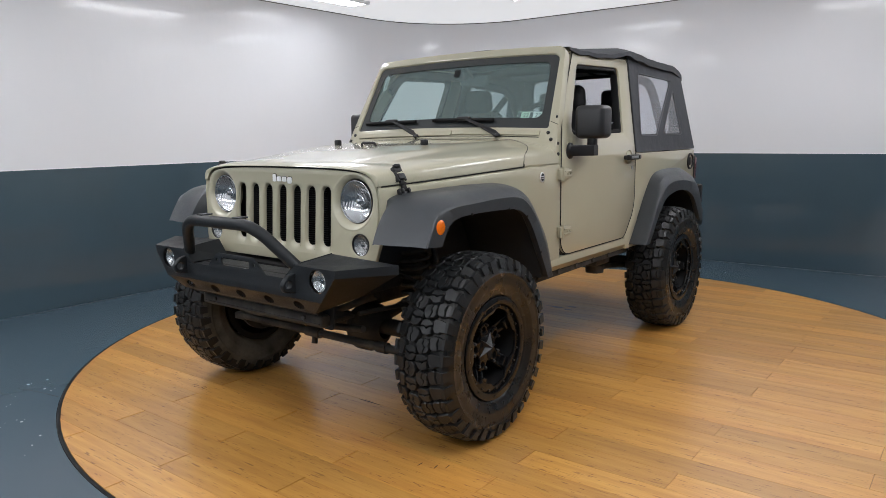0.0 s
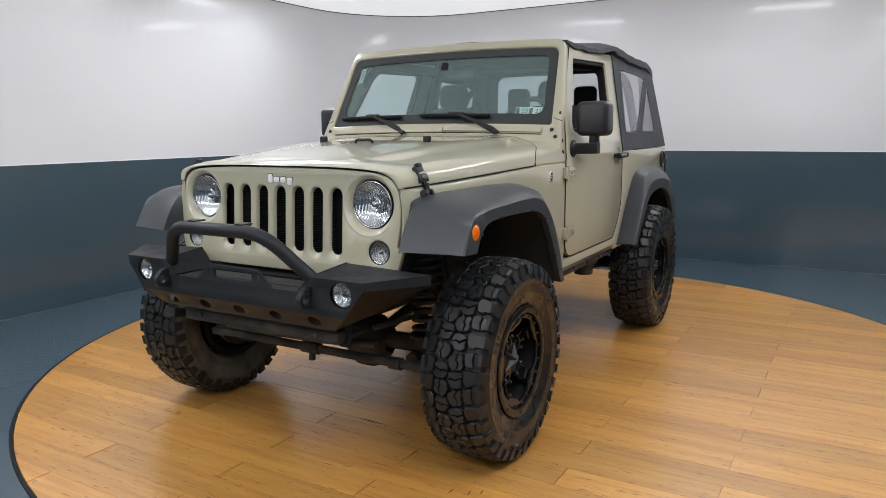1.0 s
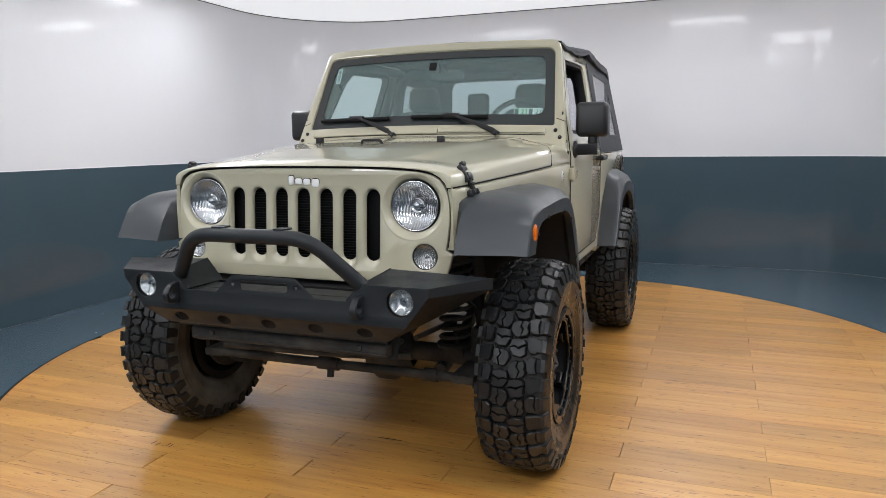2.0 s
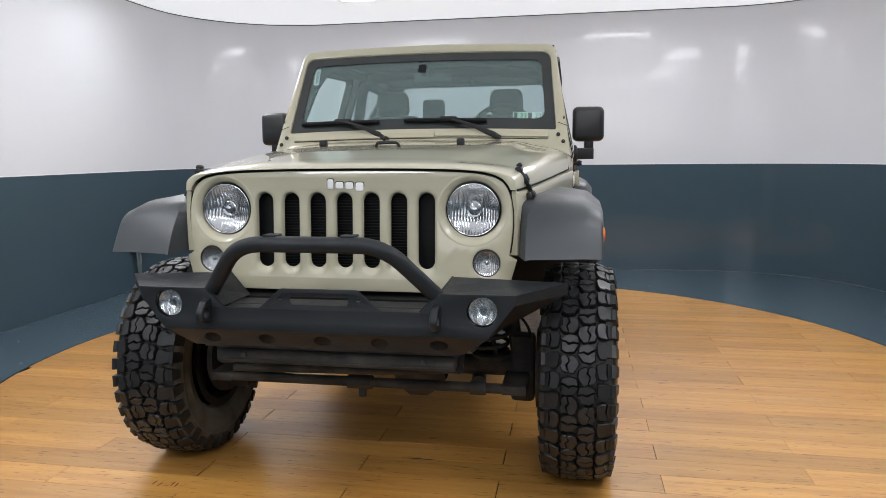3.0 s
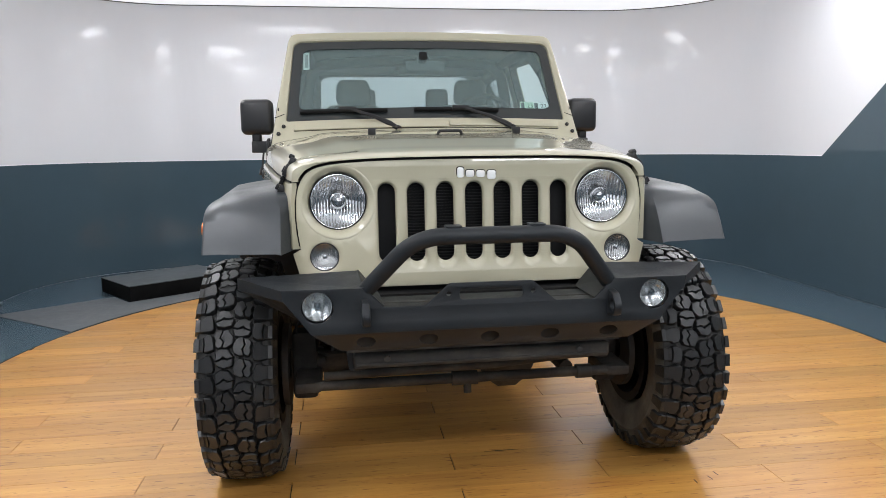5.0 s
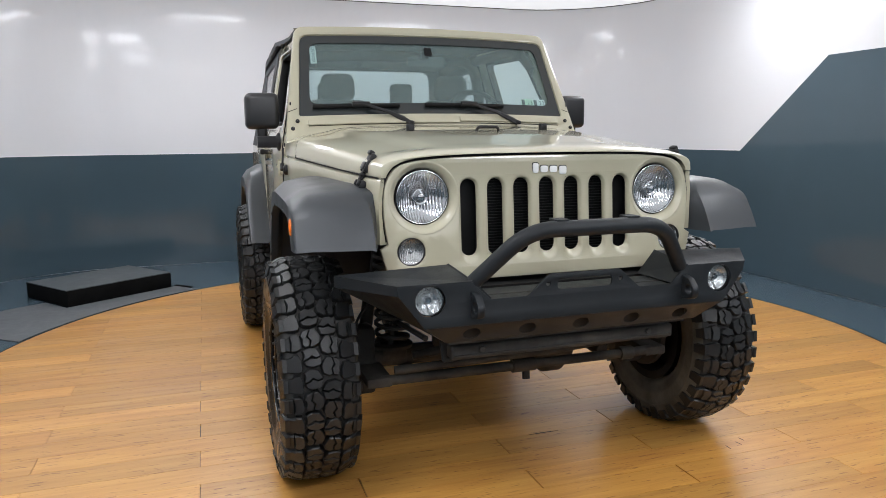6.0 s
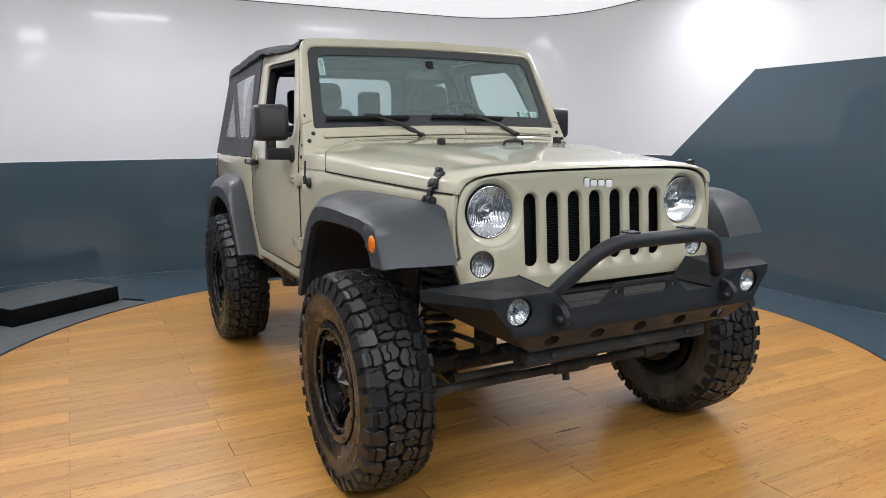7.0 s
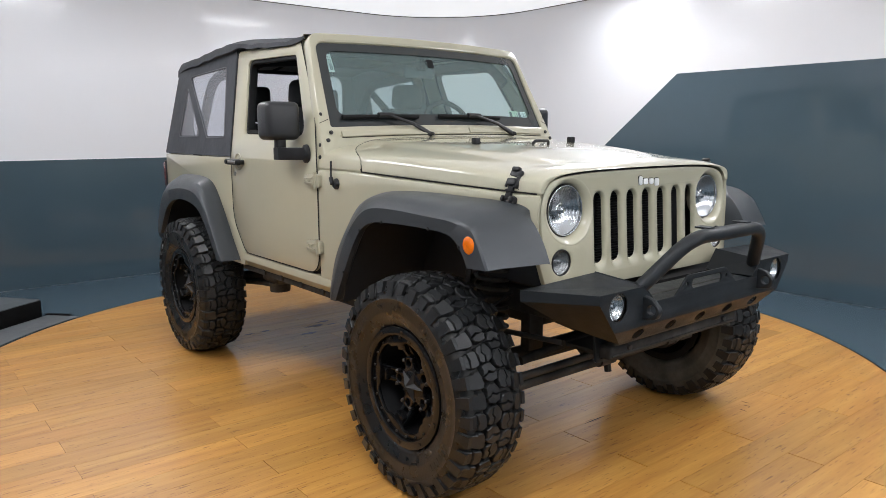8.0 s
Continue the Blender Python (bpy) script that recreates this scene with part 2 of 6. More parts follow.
RUST = material("weathered_steel", (0.036, 0.034, 0.032), 0.65, 0.2, vary=0.35, scale=12, dirt=(0.09, 0.06, 0.04), dirt_amount=0.4)
WHITE = material("white_wall_panel", (0.70, 0.71, 0.736), 0.26, vary=0.008, scale=0.5, coat=0.4, coat_rough=0.075, bump=0.5, bump_scale=1.3, bump_dist=0.025, stretch=(1.4, 1.4, 0.5))
SLATE = material("slate_blue_wall", (0.056, 0.087, 0.108), 0.06, vary=0.05, scale=0.7, rough_vary=0.02, spec=0.5, bump=0.35, bump_scale=0.8, bump_dist=0.012)
EPOXY = material("slate_blue_floor", (0.055, 0.084, 0.106), 0.25, vary=0.03, scale=0.6)
CEIL = glowing("luminous_ceiling_cloth", (0.96, 0.98, 1.02), CEILING_GLOW)
BOXGREY = material("dark_edging", (0.12, 0.11, 0.11), 0.5)
TRIM = material("white_trim", (0.8, 0.8, 0.82), 0.3)
LIGHT = glowing("lamp_diffuser", (0.965, 0.98, 1.03), LAMP)
FILLPANEL = glowing("softbox_cloth", (0.97, 0.98, 1.02), PANEL)


def wood_material():
    m = bpy.data.materials.new("oak_planks")
    m.use_nodes = True
    nt = m.node_tree
    b = nt.nodes["Principled BSDF"]
    N, L = nt.nodes.new, nt.links.new
    co, oi = N("ShaderNodeTexCoord"), N("ShaderNodeObjectInfo")
    shift = N("ShaderNodeVectorMath")
    shift.operation = "MULTIPLY_ADD"
    L(oi.outputs["Random"], shift.inputs[0])
    shift.inputs[1].default_value = (37.0, 91.0, 13.0)
    L(co.outputs["Object"], shift.inputs[2])

    def noise_at(stretch, sc, det, rgh=0.6):
        mp, n = N("ShaderNodeMapping"), N("ShaderNodeTexNoise")
        mp.inputs["Scale"].default_value = stretch
        L(shift.outputs[0], mp.inputs[0])
        L(mp.outputs[0], n.inputs["Vector"])
        n.inputs["Scale"].default_value, n.inputs["Detail"].default_value, n.inputs["Roughness"].default_value = sc, det, rgh
        return n.outputs[0]

    streak, fine, blot, knot = noise_at((0.7, 10, 1), 2.2, 6), noise_at((3, 90, 1), 3, 4, 0.7), noise_at((1, 2.2, 1), 1.6, 3), noise_at((5, 34, 1), 2.3, 2)
    r = N("ShaderNodeValToRGB")
    els = r.color_ramp.elements
    els[0].position, els[0].color = 0.25, (0.415, 0.175, 0.027, 1)
    els[1].position, els[1].color = 0.75, (0.660, 0.350, 0.074, 1)
    e = els.new(0.5)
    e.color = (0.550, 0.262, 0.045, 1)
    L(streak, r.inputs[0])

    def mixed(kind, fac, a, c):
        x = N("ShaderNodeMix")
        x.data_type, x.blend_type = "RGBA", kind
        for s, v in ((x.inputs[0], fac), (x.inputs[6], a), (x.inputs[7], c)):
            if isinstance(v, bpy.types.NodeSocket):
                L(v, s)
            else:
                s.default_value = v
        return x.outputs[2]

    def rng(src, lo, hi, a, c):
        q = N("ShaderNodeMapRange")
        for k, v in zip((1, 2, 3, 4), (lo, hi, a, c)):
            q.inputs[k].default_value = v
        L(src, q.inputs[0])
        return q.outputs[0]

    col = mixed("MULTIPLY", rng(fine, 0.4, 0.7, 0.0, 0.32), r.outputs[0], (0.62, 0.5, 0.4, 1))
    col = mixed("MULTIPLY", rng(knot, 0.645, 0.69, 0.0, 0.85), col, (0.38, 0.27, 0.2, 1))
    col = mixed("MIX", rng(blot, 0.35, 0.7, 0.0, 0.3), col, (0.640, 0.340, 0.080, 1))
    # short dark flecks and pores along the grain
    fleck = noise_at((4, 60, 1), 2.6, 2)
    col = mixed("MULTIPLY", rng(fleck, 0.665, 0.70, 0.0, 0.75), col, (0.42, 0.28, 0.18, 1))
    warm = noise_at((0.6, 1.6, 1), 0.9, 2)
    col = mixed("MULTIPLY", rng(warm, 0.5, 0.75, 0.0, 0.6), col, (0.98, 0.84, 0.66, 1))
    hs = N("ShaderNodeHueSaturation")
    hs.inputs["Saturation"].default_value = 0.97
    L(rng(oi.outputs["Random"], 0, 1, 0.83, 1.14), hs.inputs["Value"])
    L(col, hs.inputs["Color"])
    L(hs.outputs[0], b.inputs["Base Color"])
    L(rng(blot, 0.3, 0.7, 0.30, 0.42), b.inputs["Roughness"])
    b.inputs["Specular IOR Level"].default_value = 0.3
    bp = N("ShaderNodeBump")
    b.inputs["Coat Weight"].default_value, b.inputs["Coat Roughness"].default_value = 0.85, 0.25
    bp.inputs["Strength"].default_value, bp.inputs["Distance"].default_value = 0.12, 0.001
    L(fine, bp.inputs["Height"])
    L(bp.outputs[0], b.inputs["Normal"])
    return m


WOOD = wood_material()

# ---- the room: a rounded hall round a turntable ----
X0, X1, Y0, Y1, CEIL_Z, BAND_Z, CORNER = -3.43, 3.70, -4.6, 5.66, 2.8, 1.165, 1.35
TX, TY, TR = 0.200, 1.862, 2.802


def outline(off=0.0, n=14):
    """The room's outline, moved inwards by off, from the middle of the front wall round by the right."""
    r = CORNER - off
    x0, x1, y0, y1 = X0 + off, X1 - off, Y0 + off, Y1 - off
    pts = [((x0 + x1) / 2, y0)]
    for cx, cy, a0 in ((x1 - r, y0 + r, -90), (x1 - r, y1 - r, 0), (x0 + r, y1 - r, 90), (x0 + r, y0 + r, 180)):
        pts += [(cx + r * math.cos(radians(a0 + 90 * k / n)), cy + r * math.sin(radians(a0 + 90 * k / n))) for k in range(n + 1)]
    return pts


def wall_sheet(off, z0, z1, thick):
    a, b = outline(off), outline(off - thick)
    rows = [[(x, y, z0), (x, y, z1), (u, v, z1), (u, v, z0)] for (x, y), (u, v) in zip(a, b)]
    return grid(rows, close_u=True, close_v=True)


# The front stretch behind the camera is unseen and added to close the hall.
room_wall = part("wall_round", wall_sheet(0.0, -0.1, CEIL_Z, 0.15), WHITE)
tagged(room_wall, "glossy white curved wall panels with rounded corners", "wall", kind="structure")
floor_bm = plate(outline(-0.15), [circle(TX, TY, TR + 0.014, 160)], 0.1)
floor_ob = part("floor", moved(floor_bm, Matrix.Translation((0, 0, -0.053))), EPOXY)
tagged(floor_ob, "slate-blue painted concrete floor, semi-gloss with scuffs", "floor", kind="structure")
ceiling = part("ceiling", moved(plate(outline(-0.15), (), 0.1), Matrix.Translation((0, 0, CEIL_Z + 0.05))), CEIL)
tagged(ceiling, "luminous white stretched ceiling above the curved wall", "ceiling", kind="structure")


band = part("wainscot", wall_sheet(0.004, 0.0, BAND_Z, 0.003), SLATE)
tagged(band, "dark slate-blue glossy lower wall band", "wall", kind="structure")
# the edging stops where the band rises into the tall panel
line = [(X1 - 0.005, 3.30)] + outline(0.005)[16:]
out_line = [(X1 + 0.001, 3.30)] + outline(-0.001)[16:]
rows = [[(x, y, BAND_Z), (x, y, BAND_Z + 0.007), (u, v, BAND_Z + 0.007), (u, v, BAND_Z)] for (x, y), (u, v) in zip(line, out_line)]
band_trim = part("trim", grid(rows, close_v=True, caps=True), TRIM)
tagged(band_trim, "thin white edging strip above the dark band", "trim", kind="structure")
# the tall slate-blue area on the driver's side wall, with its slanting end
tall = [(-3.1, 0.003), (3.30, 0.003), (3.30, BAND_Z + 0.001), (2.34, 1.955), (-3.1, 1.955)]
tall_panel = part("wall_panel", side_plate(tall, (), 0.004), SLATE)
for v in tall_panel.data.vertices:
    v.co.x = X1 - 0.002 - v.co.x - 0.004
tagged(tall_panel, "tall slate-blue wall panel with a slanting end", "wall panel", kind="structure")

# ---- the turntable ----
turntable = thing("turntable_floor", (TX, TY, 0), "round turntable floor of honey-coloured oak laminate planks", "floor", kind="structure")
part("base_disc", moved(plate(circle(TX, TY, TR, 128), (), 0.04), Matrix.Translation((0, 0, -0.033))), SEAL, turntable, "black turntable base below the planks")
ring_bm = plate(circle(TX, TY, TR + 0.011, 160), [circle(TX, TY, TR - 0.004, 160)], 0.03)
part("edge_ring", moved(ring_bm, Matrix.Translation((0, 0, -0.017))), SEAL, turntable, "black rubber gap round the turntable edge")

# ---- ceiling lamps, assumed rather than seen ----
def assumed_lamp(x, y, w, d):
    lamp = thing("ceiling_light", (x, y, CEIL_Z), "flat white ceiling light panel, assumed rather than seen, switched on", "ceiling light", "ceiling lights")
    fr = plate(rounded([(x - w / 2 - 0.03, y - d / 2 - 0.03), (x + w / 2 + 0.03, y - d / 2 - 0.03), (x + w / 2 + 0.03, y + d / 2 + 0.03), (x - w / 2 - 0.03, y + d / 2 + 0.03)], 0.01), [[(x - w / 2, y - d / 2), (x + w / 2, y - d / 2), (x + w / 2, y + d / 2), (x - w / 2, y + d / 2)]], 0.03)
    part("frame", moved(fr, Matrix.Translation((0, 0, CEIL_Z - 0.016))), TRIM, lamp)
    part("diffuser", box(x - w / 2, x + w / 2, y - d / 2, y + d / 2, CEIL_Z - 0.02, CEIL_Z - 0.004), LIGHT, lamp)


# The first two follow the walls' bright spots; the rest are added fill.
for x, y, w, d in ((-2.8, 3.2, 0.22, 0.6), (3.2, 2.75, 0.3, 0.65), (-2.0, 2.0, 0.4, 1.2), (2.25, 2.0, 0.4, 1.2), (-1.95, -0.8, 0.42, 1.2), (2.2, -0.8, 0.42, 1.2), (-0.9, -2.9, 1.25, 0.5), (1.2, -2.9, 1.25, 0.5), (-1.0, 4.2, 0.8, 0.35), (1.3, 4.2, 0.8, 0.35)):
    assumed_lamp(x, y, w, d)


def fill_panel(x, y, w, h, z, turn):
    """An added fill light on the unseen front wall, standing for no known lamp."""
    sb = thing("light_panel", (x, y, z - h / 2), "added white fill light panel high on the unseen front wall, switched on", "light panel", "light panels")
    m = Matrix.Translation((x, y, z)) @ Matrix.Rotation(radians(turn), 4, "Z")
    fr = front_plate([(-w / 2 - 0.04, -h / 2 - 0.04), (w / 2 + 0.04, -h / 2 - 0.04), (w / 2 + 0.04, h / 2 + 0.04), (-w / 2 - 0.04, h / 2 + 0.04)], [[(-w / 2, -h / 2), (w / 2, -h / 2), (w / 2, h / 2), (-w / 2, h / 2)]], 0.06)
    part("frame", moved(moved(fr, Matrix.Rotation(math.pi, 4, "Z")), m), BLACK, sb)
    part("diffuser", moved(box(-w / 2, w / 2, -0.05, -0.03, -h / 2, h / 2), m), FILLPANEL, sb)


for x, turn in ((-2.1, 0), (0.15, 0), (2.4, 0)):
    fill_panel(x, Y0 + 0.07, 1.5, 1.0, 1.95, turn)
ceiling_line = [(x, y) for x, y in outline(0.004)]
rows = [[(x, y, CEIL_Z - 0.010), (x, y, CEIL_Z - 0.001), (u, v, CEIL_Z - 0.001), (u, v, CEIL_Z - 0.010)] for (x, y), (u, v) in zip(ceiling_line, outline(-0.001))]
tagged(part("ceiling_trim", grid(rows, close_u=True, close_v=True), BOXGREY), "thin dark edging where wall meets ceiling", "trim", kind="structure")

# ---- the off-road vehicle ----
FA, RA, HUB, TYRE_R = 0.425, 2.850, 0.43, 0.437
BELT = 1.265
car = thing("off_road_vehicle", (0, 1.62, 0), "khaki lifted two-door off-road vehicle with black soft top and mud tyres", "car")


def lean(x, y, z):
    """Body sides stand upright to the belt and lean inwards above it."""
    return (x if z <= BELT else x - (z - BELT) * 0.215, y, z)


def bend_at_belt(bm):
    bmesh.ops.bisect_plane(bm, geom=bm.verts[:] + bm.edges[:] + bm.faces[:], plane_co=(0, 0, BELT), plane_no=(0, 0, 1))
    return shaped(bm, lean)


def seam_x(y):
    """Half the hood's width at its side seam."""
    return 0.612 + 0.203 * min(max(y / 1.05, 0), 1) ** 0.75


def seam_z(y):
    return 1.185 + 0.055 * min(max(y / 1.0, 0), 1)


# hood and cowl share one curved surface
CROWN = [(0.0, 1.262), (0.02, 1.266), (0.035, 1.274), (0.055, 1.280), (0.09, 1.286), (0.14, 1.292), (0.2, 1.298), (0.45, 1.327), (0.75, 1.355), (1.05, 1.373), (1.27, 1.382), (1.36, 1.388)]


def hood_z(u, y):
    """The height of hood and cowl: u from -1 to 1 across, y along."""
    a = abs(u)
    c, sz = np.interp(y, [p[0] for p in CROWN], [p[1] for p in CROWN]), seam_z(y)
    bulge = 0.012 / (1 + math.exp((a - (0.60 + 0.12 * min(max(y, 0), 1))) * 55)) * min(max((y - 0.10) / 0.10, 0), 1) + 0.012 * (1 - min(max((y - 0.10) / 0.10, 0), 1)) * (1 - a ** 6)
    n = 4.2 - 0.4 * min(max(y / 1.2, 0), 1)
    f = (1 - a ** n) ** (1 / n) - 0.10 * a ** 2 * (1 - a ** 8)
    return sz + (c - sz - 0.012) * f + bulge * (a < 0.999)


def grille_top(x):
    """The grille's upper edge, rounding down into its straight sides."""
    a = abs(x)
    if a < 0.5:
        return hood_z(a / 0.632, 0.022) - 0.013
    return np.interp(a, [0.5, 0.53, 0.552, 0.58, 0.597, 0.608], [hood_z(0.791, 0.022) - 0.013, 1.234, 1.228, 1.212, 1.190, 1.165])


def grille_side(z):
    """Half the grille's width where it meets the wing."""
    return np.interp(z, [0.95, 1.03, 1.10, 1.14, 1.165], [0.606, 0.618, 0.618, 0.614, 0.608])


def rear_y(u):
    """Where the hood ends and the cowl begins."""
    return 1.235 - 0.29 * max((abs(u) - 0.72) / 0.28, 0) ** 1.6


def bonnet_sheet(y_from, y_to, n, down):
    us = [math.copysign(1 - (1 - abs(k) / 24) ** 1.7, k) for k in range(-24, 25)]
    rows = []
    for i in range(n + 1):
        t = (i / n) ** down
        row = []
        for u in us:
            y = y_from(u) + (y_to(u) - y_from(u)) * t
            row.append(Vector((seam_x(y) * u, y, hood_z(u, y))))
        rows.append(row)
    lip = [[Vector((p.x, p.y - 0.002, p.z - 0.004)), Vector((p.x * (1 - 0.03 * abs(u) ** 6), p.y + 0.001, min(grille_top(p.x * (1 - 0.04 * abs(u) ** 6)) + 0.009, p.z - 0.004))), Vector((p.x * (1 - 0.04 * abs(u) ** 6), p.y + 0.04, p.z - 0.006))] for p, u in zip(rows[0], us)] if rows[0][24].y < 0.1 else None
    first = [rows[0], *[list(c) for c in zip(*lip)]] if lip else [rows[0], [p + Vector((0, 0.006, -0.012)) for p in rows[0]]]
    edge = first, [rows[-1], [p + Vector((0, -0.002, -0.02)) for p in rows[-1]]]
    cols = [[[row[c] for row in rows], [Vector((row[c].x * 0.985, row[c].y, row[c].z - 0.02)) for row in rows]] for c in (0, -1)]
    return join(grid(rows), *[grid(e) for e in (*edge, *cols)])


front_y = lambda u: 0.022 + 0.014 * abs(u) ** 4
hood = part("hood", bonnet_sheet(front_y, lambda u: rear_y(u) - 0.003, 34, 2.2), PAINT, car, smooth=50)
part("cowl", bonnet_sheet(lambda u: rear_y(u) + 0.003, lambda u: 1.345 - 0.045 * abs(u) ** 4, 8, 1), PAINT, car, smooth=50)
seal_line = [(-grille_side(z) - 0.002, 0.068, z) for z in (0.95, 1.03, 1.10, 1.15)] + [(x, 0.066, grille_top(x) + 0.001) for x in [0.606 * k / 14 for k in range(-14, 15)]] + [(grille_side(z) + 0.002, 0.068, z) for z in (1.15, 1.10, 1.03, 0.95)]
part("hood_seal", tube(seal_line, 0.012, 8), SEAL, car)

# front wings below the hood seam, running back to the door
for s in (1, -1):
    rows = []
    for y in [0.038, 0.0385, 0.055, 0.1, 0.2, 0.35, 0.5, 0.65, 0.8, 0.9, 0.96, 1.0, 1.04, 1.07, 1.11, 1.15, 1.19, 1.25, 1.293]:
        sx, sz = seam_x(y), seam_z(y) - 0.008
        xs = min(sx + 0.006 + 0.003 * max(1 - y / 0.35, 0) + 0.006 * (y > 0.3), 0.8215)
        low = np.interp(y, [0.0, 0.06, 0.1, 0.2, 0.75, 0.9, 0.96, 1.07, 1.15, 1.19, 1.3], [0.952, 0.952, 1.10, 1.12, 1.12, 1.09, 1.04, 0.89, 0.76, 0.71, 0.71])
        zs = [sz, sz - 0.006, sz - 0.014] + [sz - 0.014 + (low - sz + 0.014) * k / 4 for k in (1, 2, 3, 4)] + [low]
        if y < 0.05:
            rows.append([((grille_side(z) + 0.005 if y == 0.038 else 0.634 - 0.006 * (z > 1.15)) - 0.02 * (k == 7), y + (0.006 if y == 0.038 else 0), z) for k, z in enumerate(zs)])
            continue
        rows.append([(x, y, z) for x, z in zip((sx - 0.008, xs - 0.004, xs, xs, xs, xs, xs, xs - 0.05), zs)])
    part("wing_panel", sided(s, grid(rows)), PAINT, car)
    gap = [(seam_x(y) - 0.001, y, seam_z(y) - 0.005) for y in [0.05 + 0.05 * k for k in range(19)]]
    part("hood_side_gap", sided(s, tube(gap, 0.003, 6)), SEAL, car)
gap = [(seam_x(rear_y(u)) * u, rear_y(u), hood_z(u, rear_y(u)) - 0.003) for u in [-1 + 2 * k / 60 for k in range(61)]]
part("hood_rear_gap", tube(gap, 0.004, 6), SEAL, car)

# dark core behind the seams, firewall and floor
part("inner_tub", join(box(-0.795, 0.795, 1.24, 3.44, 0.66, 0.72), box(-0.78, 0.78, 1.2, 1.26, 0.7, 1.2), box(-0.40, 0.40, 0.14, 1.2, 0.78, 1.15)), SHADOW, car, "black underbody and inner tub")

# grille
top_x = [math.copysign(0.608 * (1 - (1 - abs(k) / 24) ** 2), k) for k in range(24, -25, -1)]
sides = [(grille_side(z), z) for z in (0.952, 1.0, 1.05, 1.10, 1.14)]
shape = rounded([(-0.634, 0.938), (-0.600, 0.815), (0.600, 0.815), (0.634, 0.938)], [0.004, 0.06, 0.06, 0.004], 6) + sides + [(x, grille_top(x)) for x in top_x] + [(-x, z) for x, z in sides[::-1]]
PITCH = 0.1027
slots = [stadium(PITCH * k, 0.866, 1.184, 0.077) for k in range(-3, 4)]
lamps = [circle(s * 0.475, 1.112, 0.126, 40) for s in (1, -1)]
signals = [circle(s * 0.526, 0.925, 0.050, 28) for s in (1, -1)]
GY = 0.005
gr = front_plate(shape, slots + lamps + signals, 0.022, 0.003, GY)
for gx in (-0.58, -0.54, -0.50, -0.46, -0.42, 0.42, 0.46, 0.50, 0.54, 0.58):
    bmesh.ops.bisect_plane(gr, geom=gr.verts[:] + gr.edges[:] + gr.faces[:], plane_co=(gx, 0, 0), plane_no=(1, 0, 0))
bmesh.ops.triangulate(gr, faces=gr.faces[:])
# gentle rake and wrap-round of the face
grille_form = lambda x, y, z: (x, y + 0.028 * (z - 0.82) / 0.42 + 0.10 * max(abs(x) - 0.42, 0) ** 2 * 4, z)
grille = part("grille", shaped(gr, grille_form), PAINT, car, smooth=40)
for k in range(-3, 4):
    levels = [(stadium(PITCH * k, 0.866 - 0.001, 1.184 + 0.001, 0.079), 0.0005), (stadium(PITCH * k, 0.870, 1.181, 0.074), 0.001), (stadium(PITCH * k, 0.880, 1.177, 0.067), 0.005), (stadium(PITCH * k, 0.892, 1.174, 0.062), 0.011), (stadium(PITCH * k, 0.898, 1.172, 0.060), 0.019)]
    loft = grid([[(x, GY + d, z) for x, z in pts] for pts, d in levels], close_v=True)
    part("slot_surround", shaped(loft, grille_form), PAINT, grille, smooth=60)
core = part("radiator", box(-0.37, 0.37, 0.085, 0.095, 0.86, 1.2), FIN, car, "black finned radiator behind the grille", smooth=0)
fin_mesh = mesh_of("fin", box(-0.262, 0.262, 0.075, 0.084, 0.875, 0.879), 0)
for k in range(31):
    part("fin", fin_mesh, FIN, core, "", 0, Matrix.Translation((0, 0, 0.0105 * k)))
for s in (1, -1):
    dish = lathe([(0.062, 0.0962), (0.044, 0.0972), (0.030, 0.0995), (0.018, 0.1035), (0.008, 0.111), (0.0015, 0.120), (-0.0012, 0.126), (0.001, 0.130)], 48)
    part("lamp_bezel", shaped(dish, lambda a, b, c: grille_form(s * 0.475 + b, GY + a - 0.0, 1.112 + c)), PAINT, grille, smooth=60)


def fluted(cx, cz, y, r, depth, wave, amp):
    """A dished reflector with upright flutes and stepped blocks pressed into it."""
    rows = []
    n = 132
    for i in range(n + 1):
        x = r * math.sin(math.pi * (i / n - 0.5)) * 0.999
        h = math.sqrt(r * r - x * x)
        row = []
        for j in range(-11, 12):
            z = h * j / 11
            q = math.hypot(x, z) / r
            block = 0.5 + 0.5 * math.sin(2 * math.pi * z / 0.046 + 1.7 * math.sin(31 * x))
            f = amp * math.sin(2 * math.pi * x / wave) * (0.35 + 0.65 * block) * min(1, (1 - q) * 9)
            row.append((cx + x, y + depth * (1 - q * q) + f + 0.004 * math.sin(53 * z + 19 * x) * (1 - q), cz + z))
        rows.append(row)
    return grid(rows)


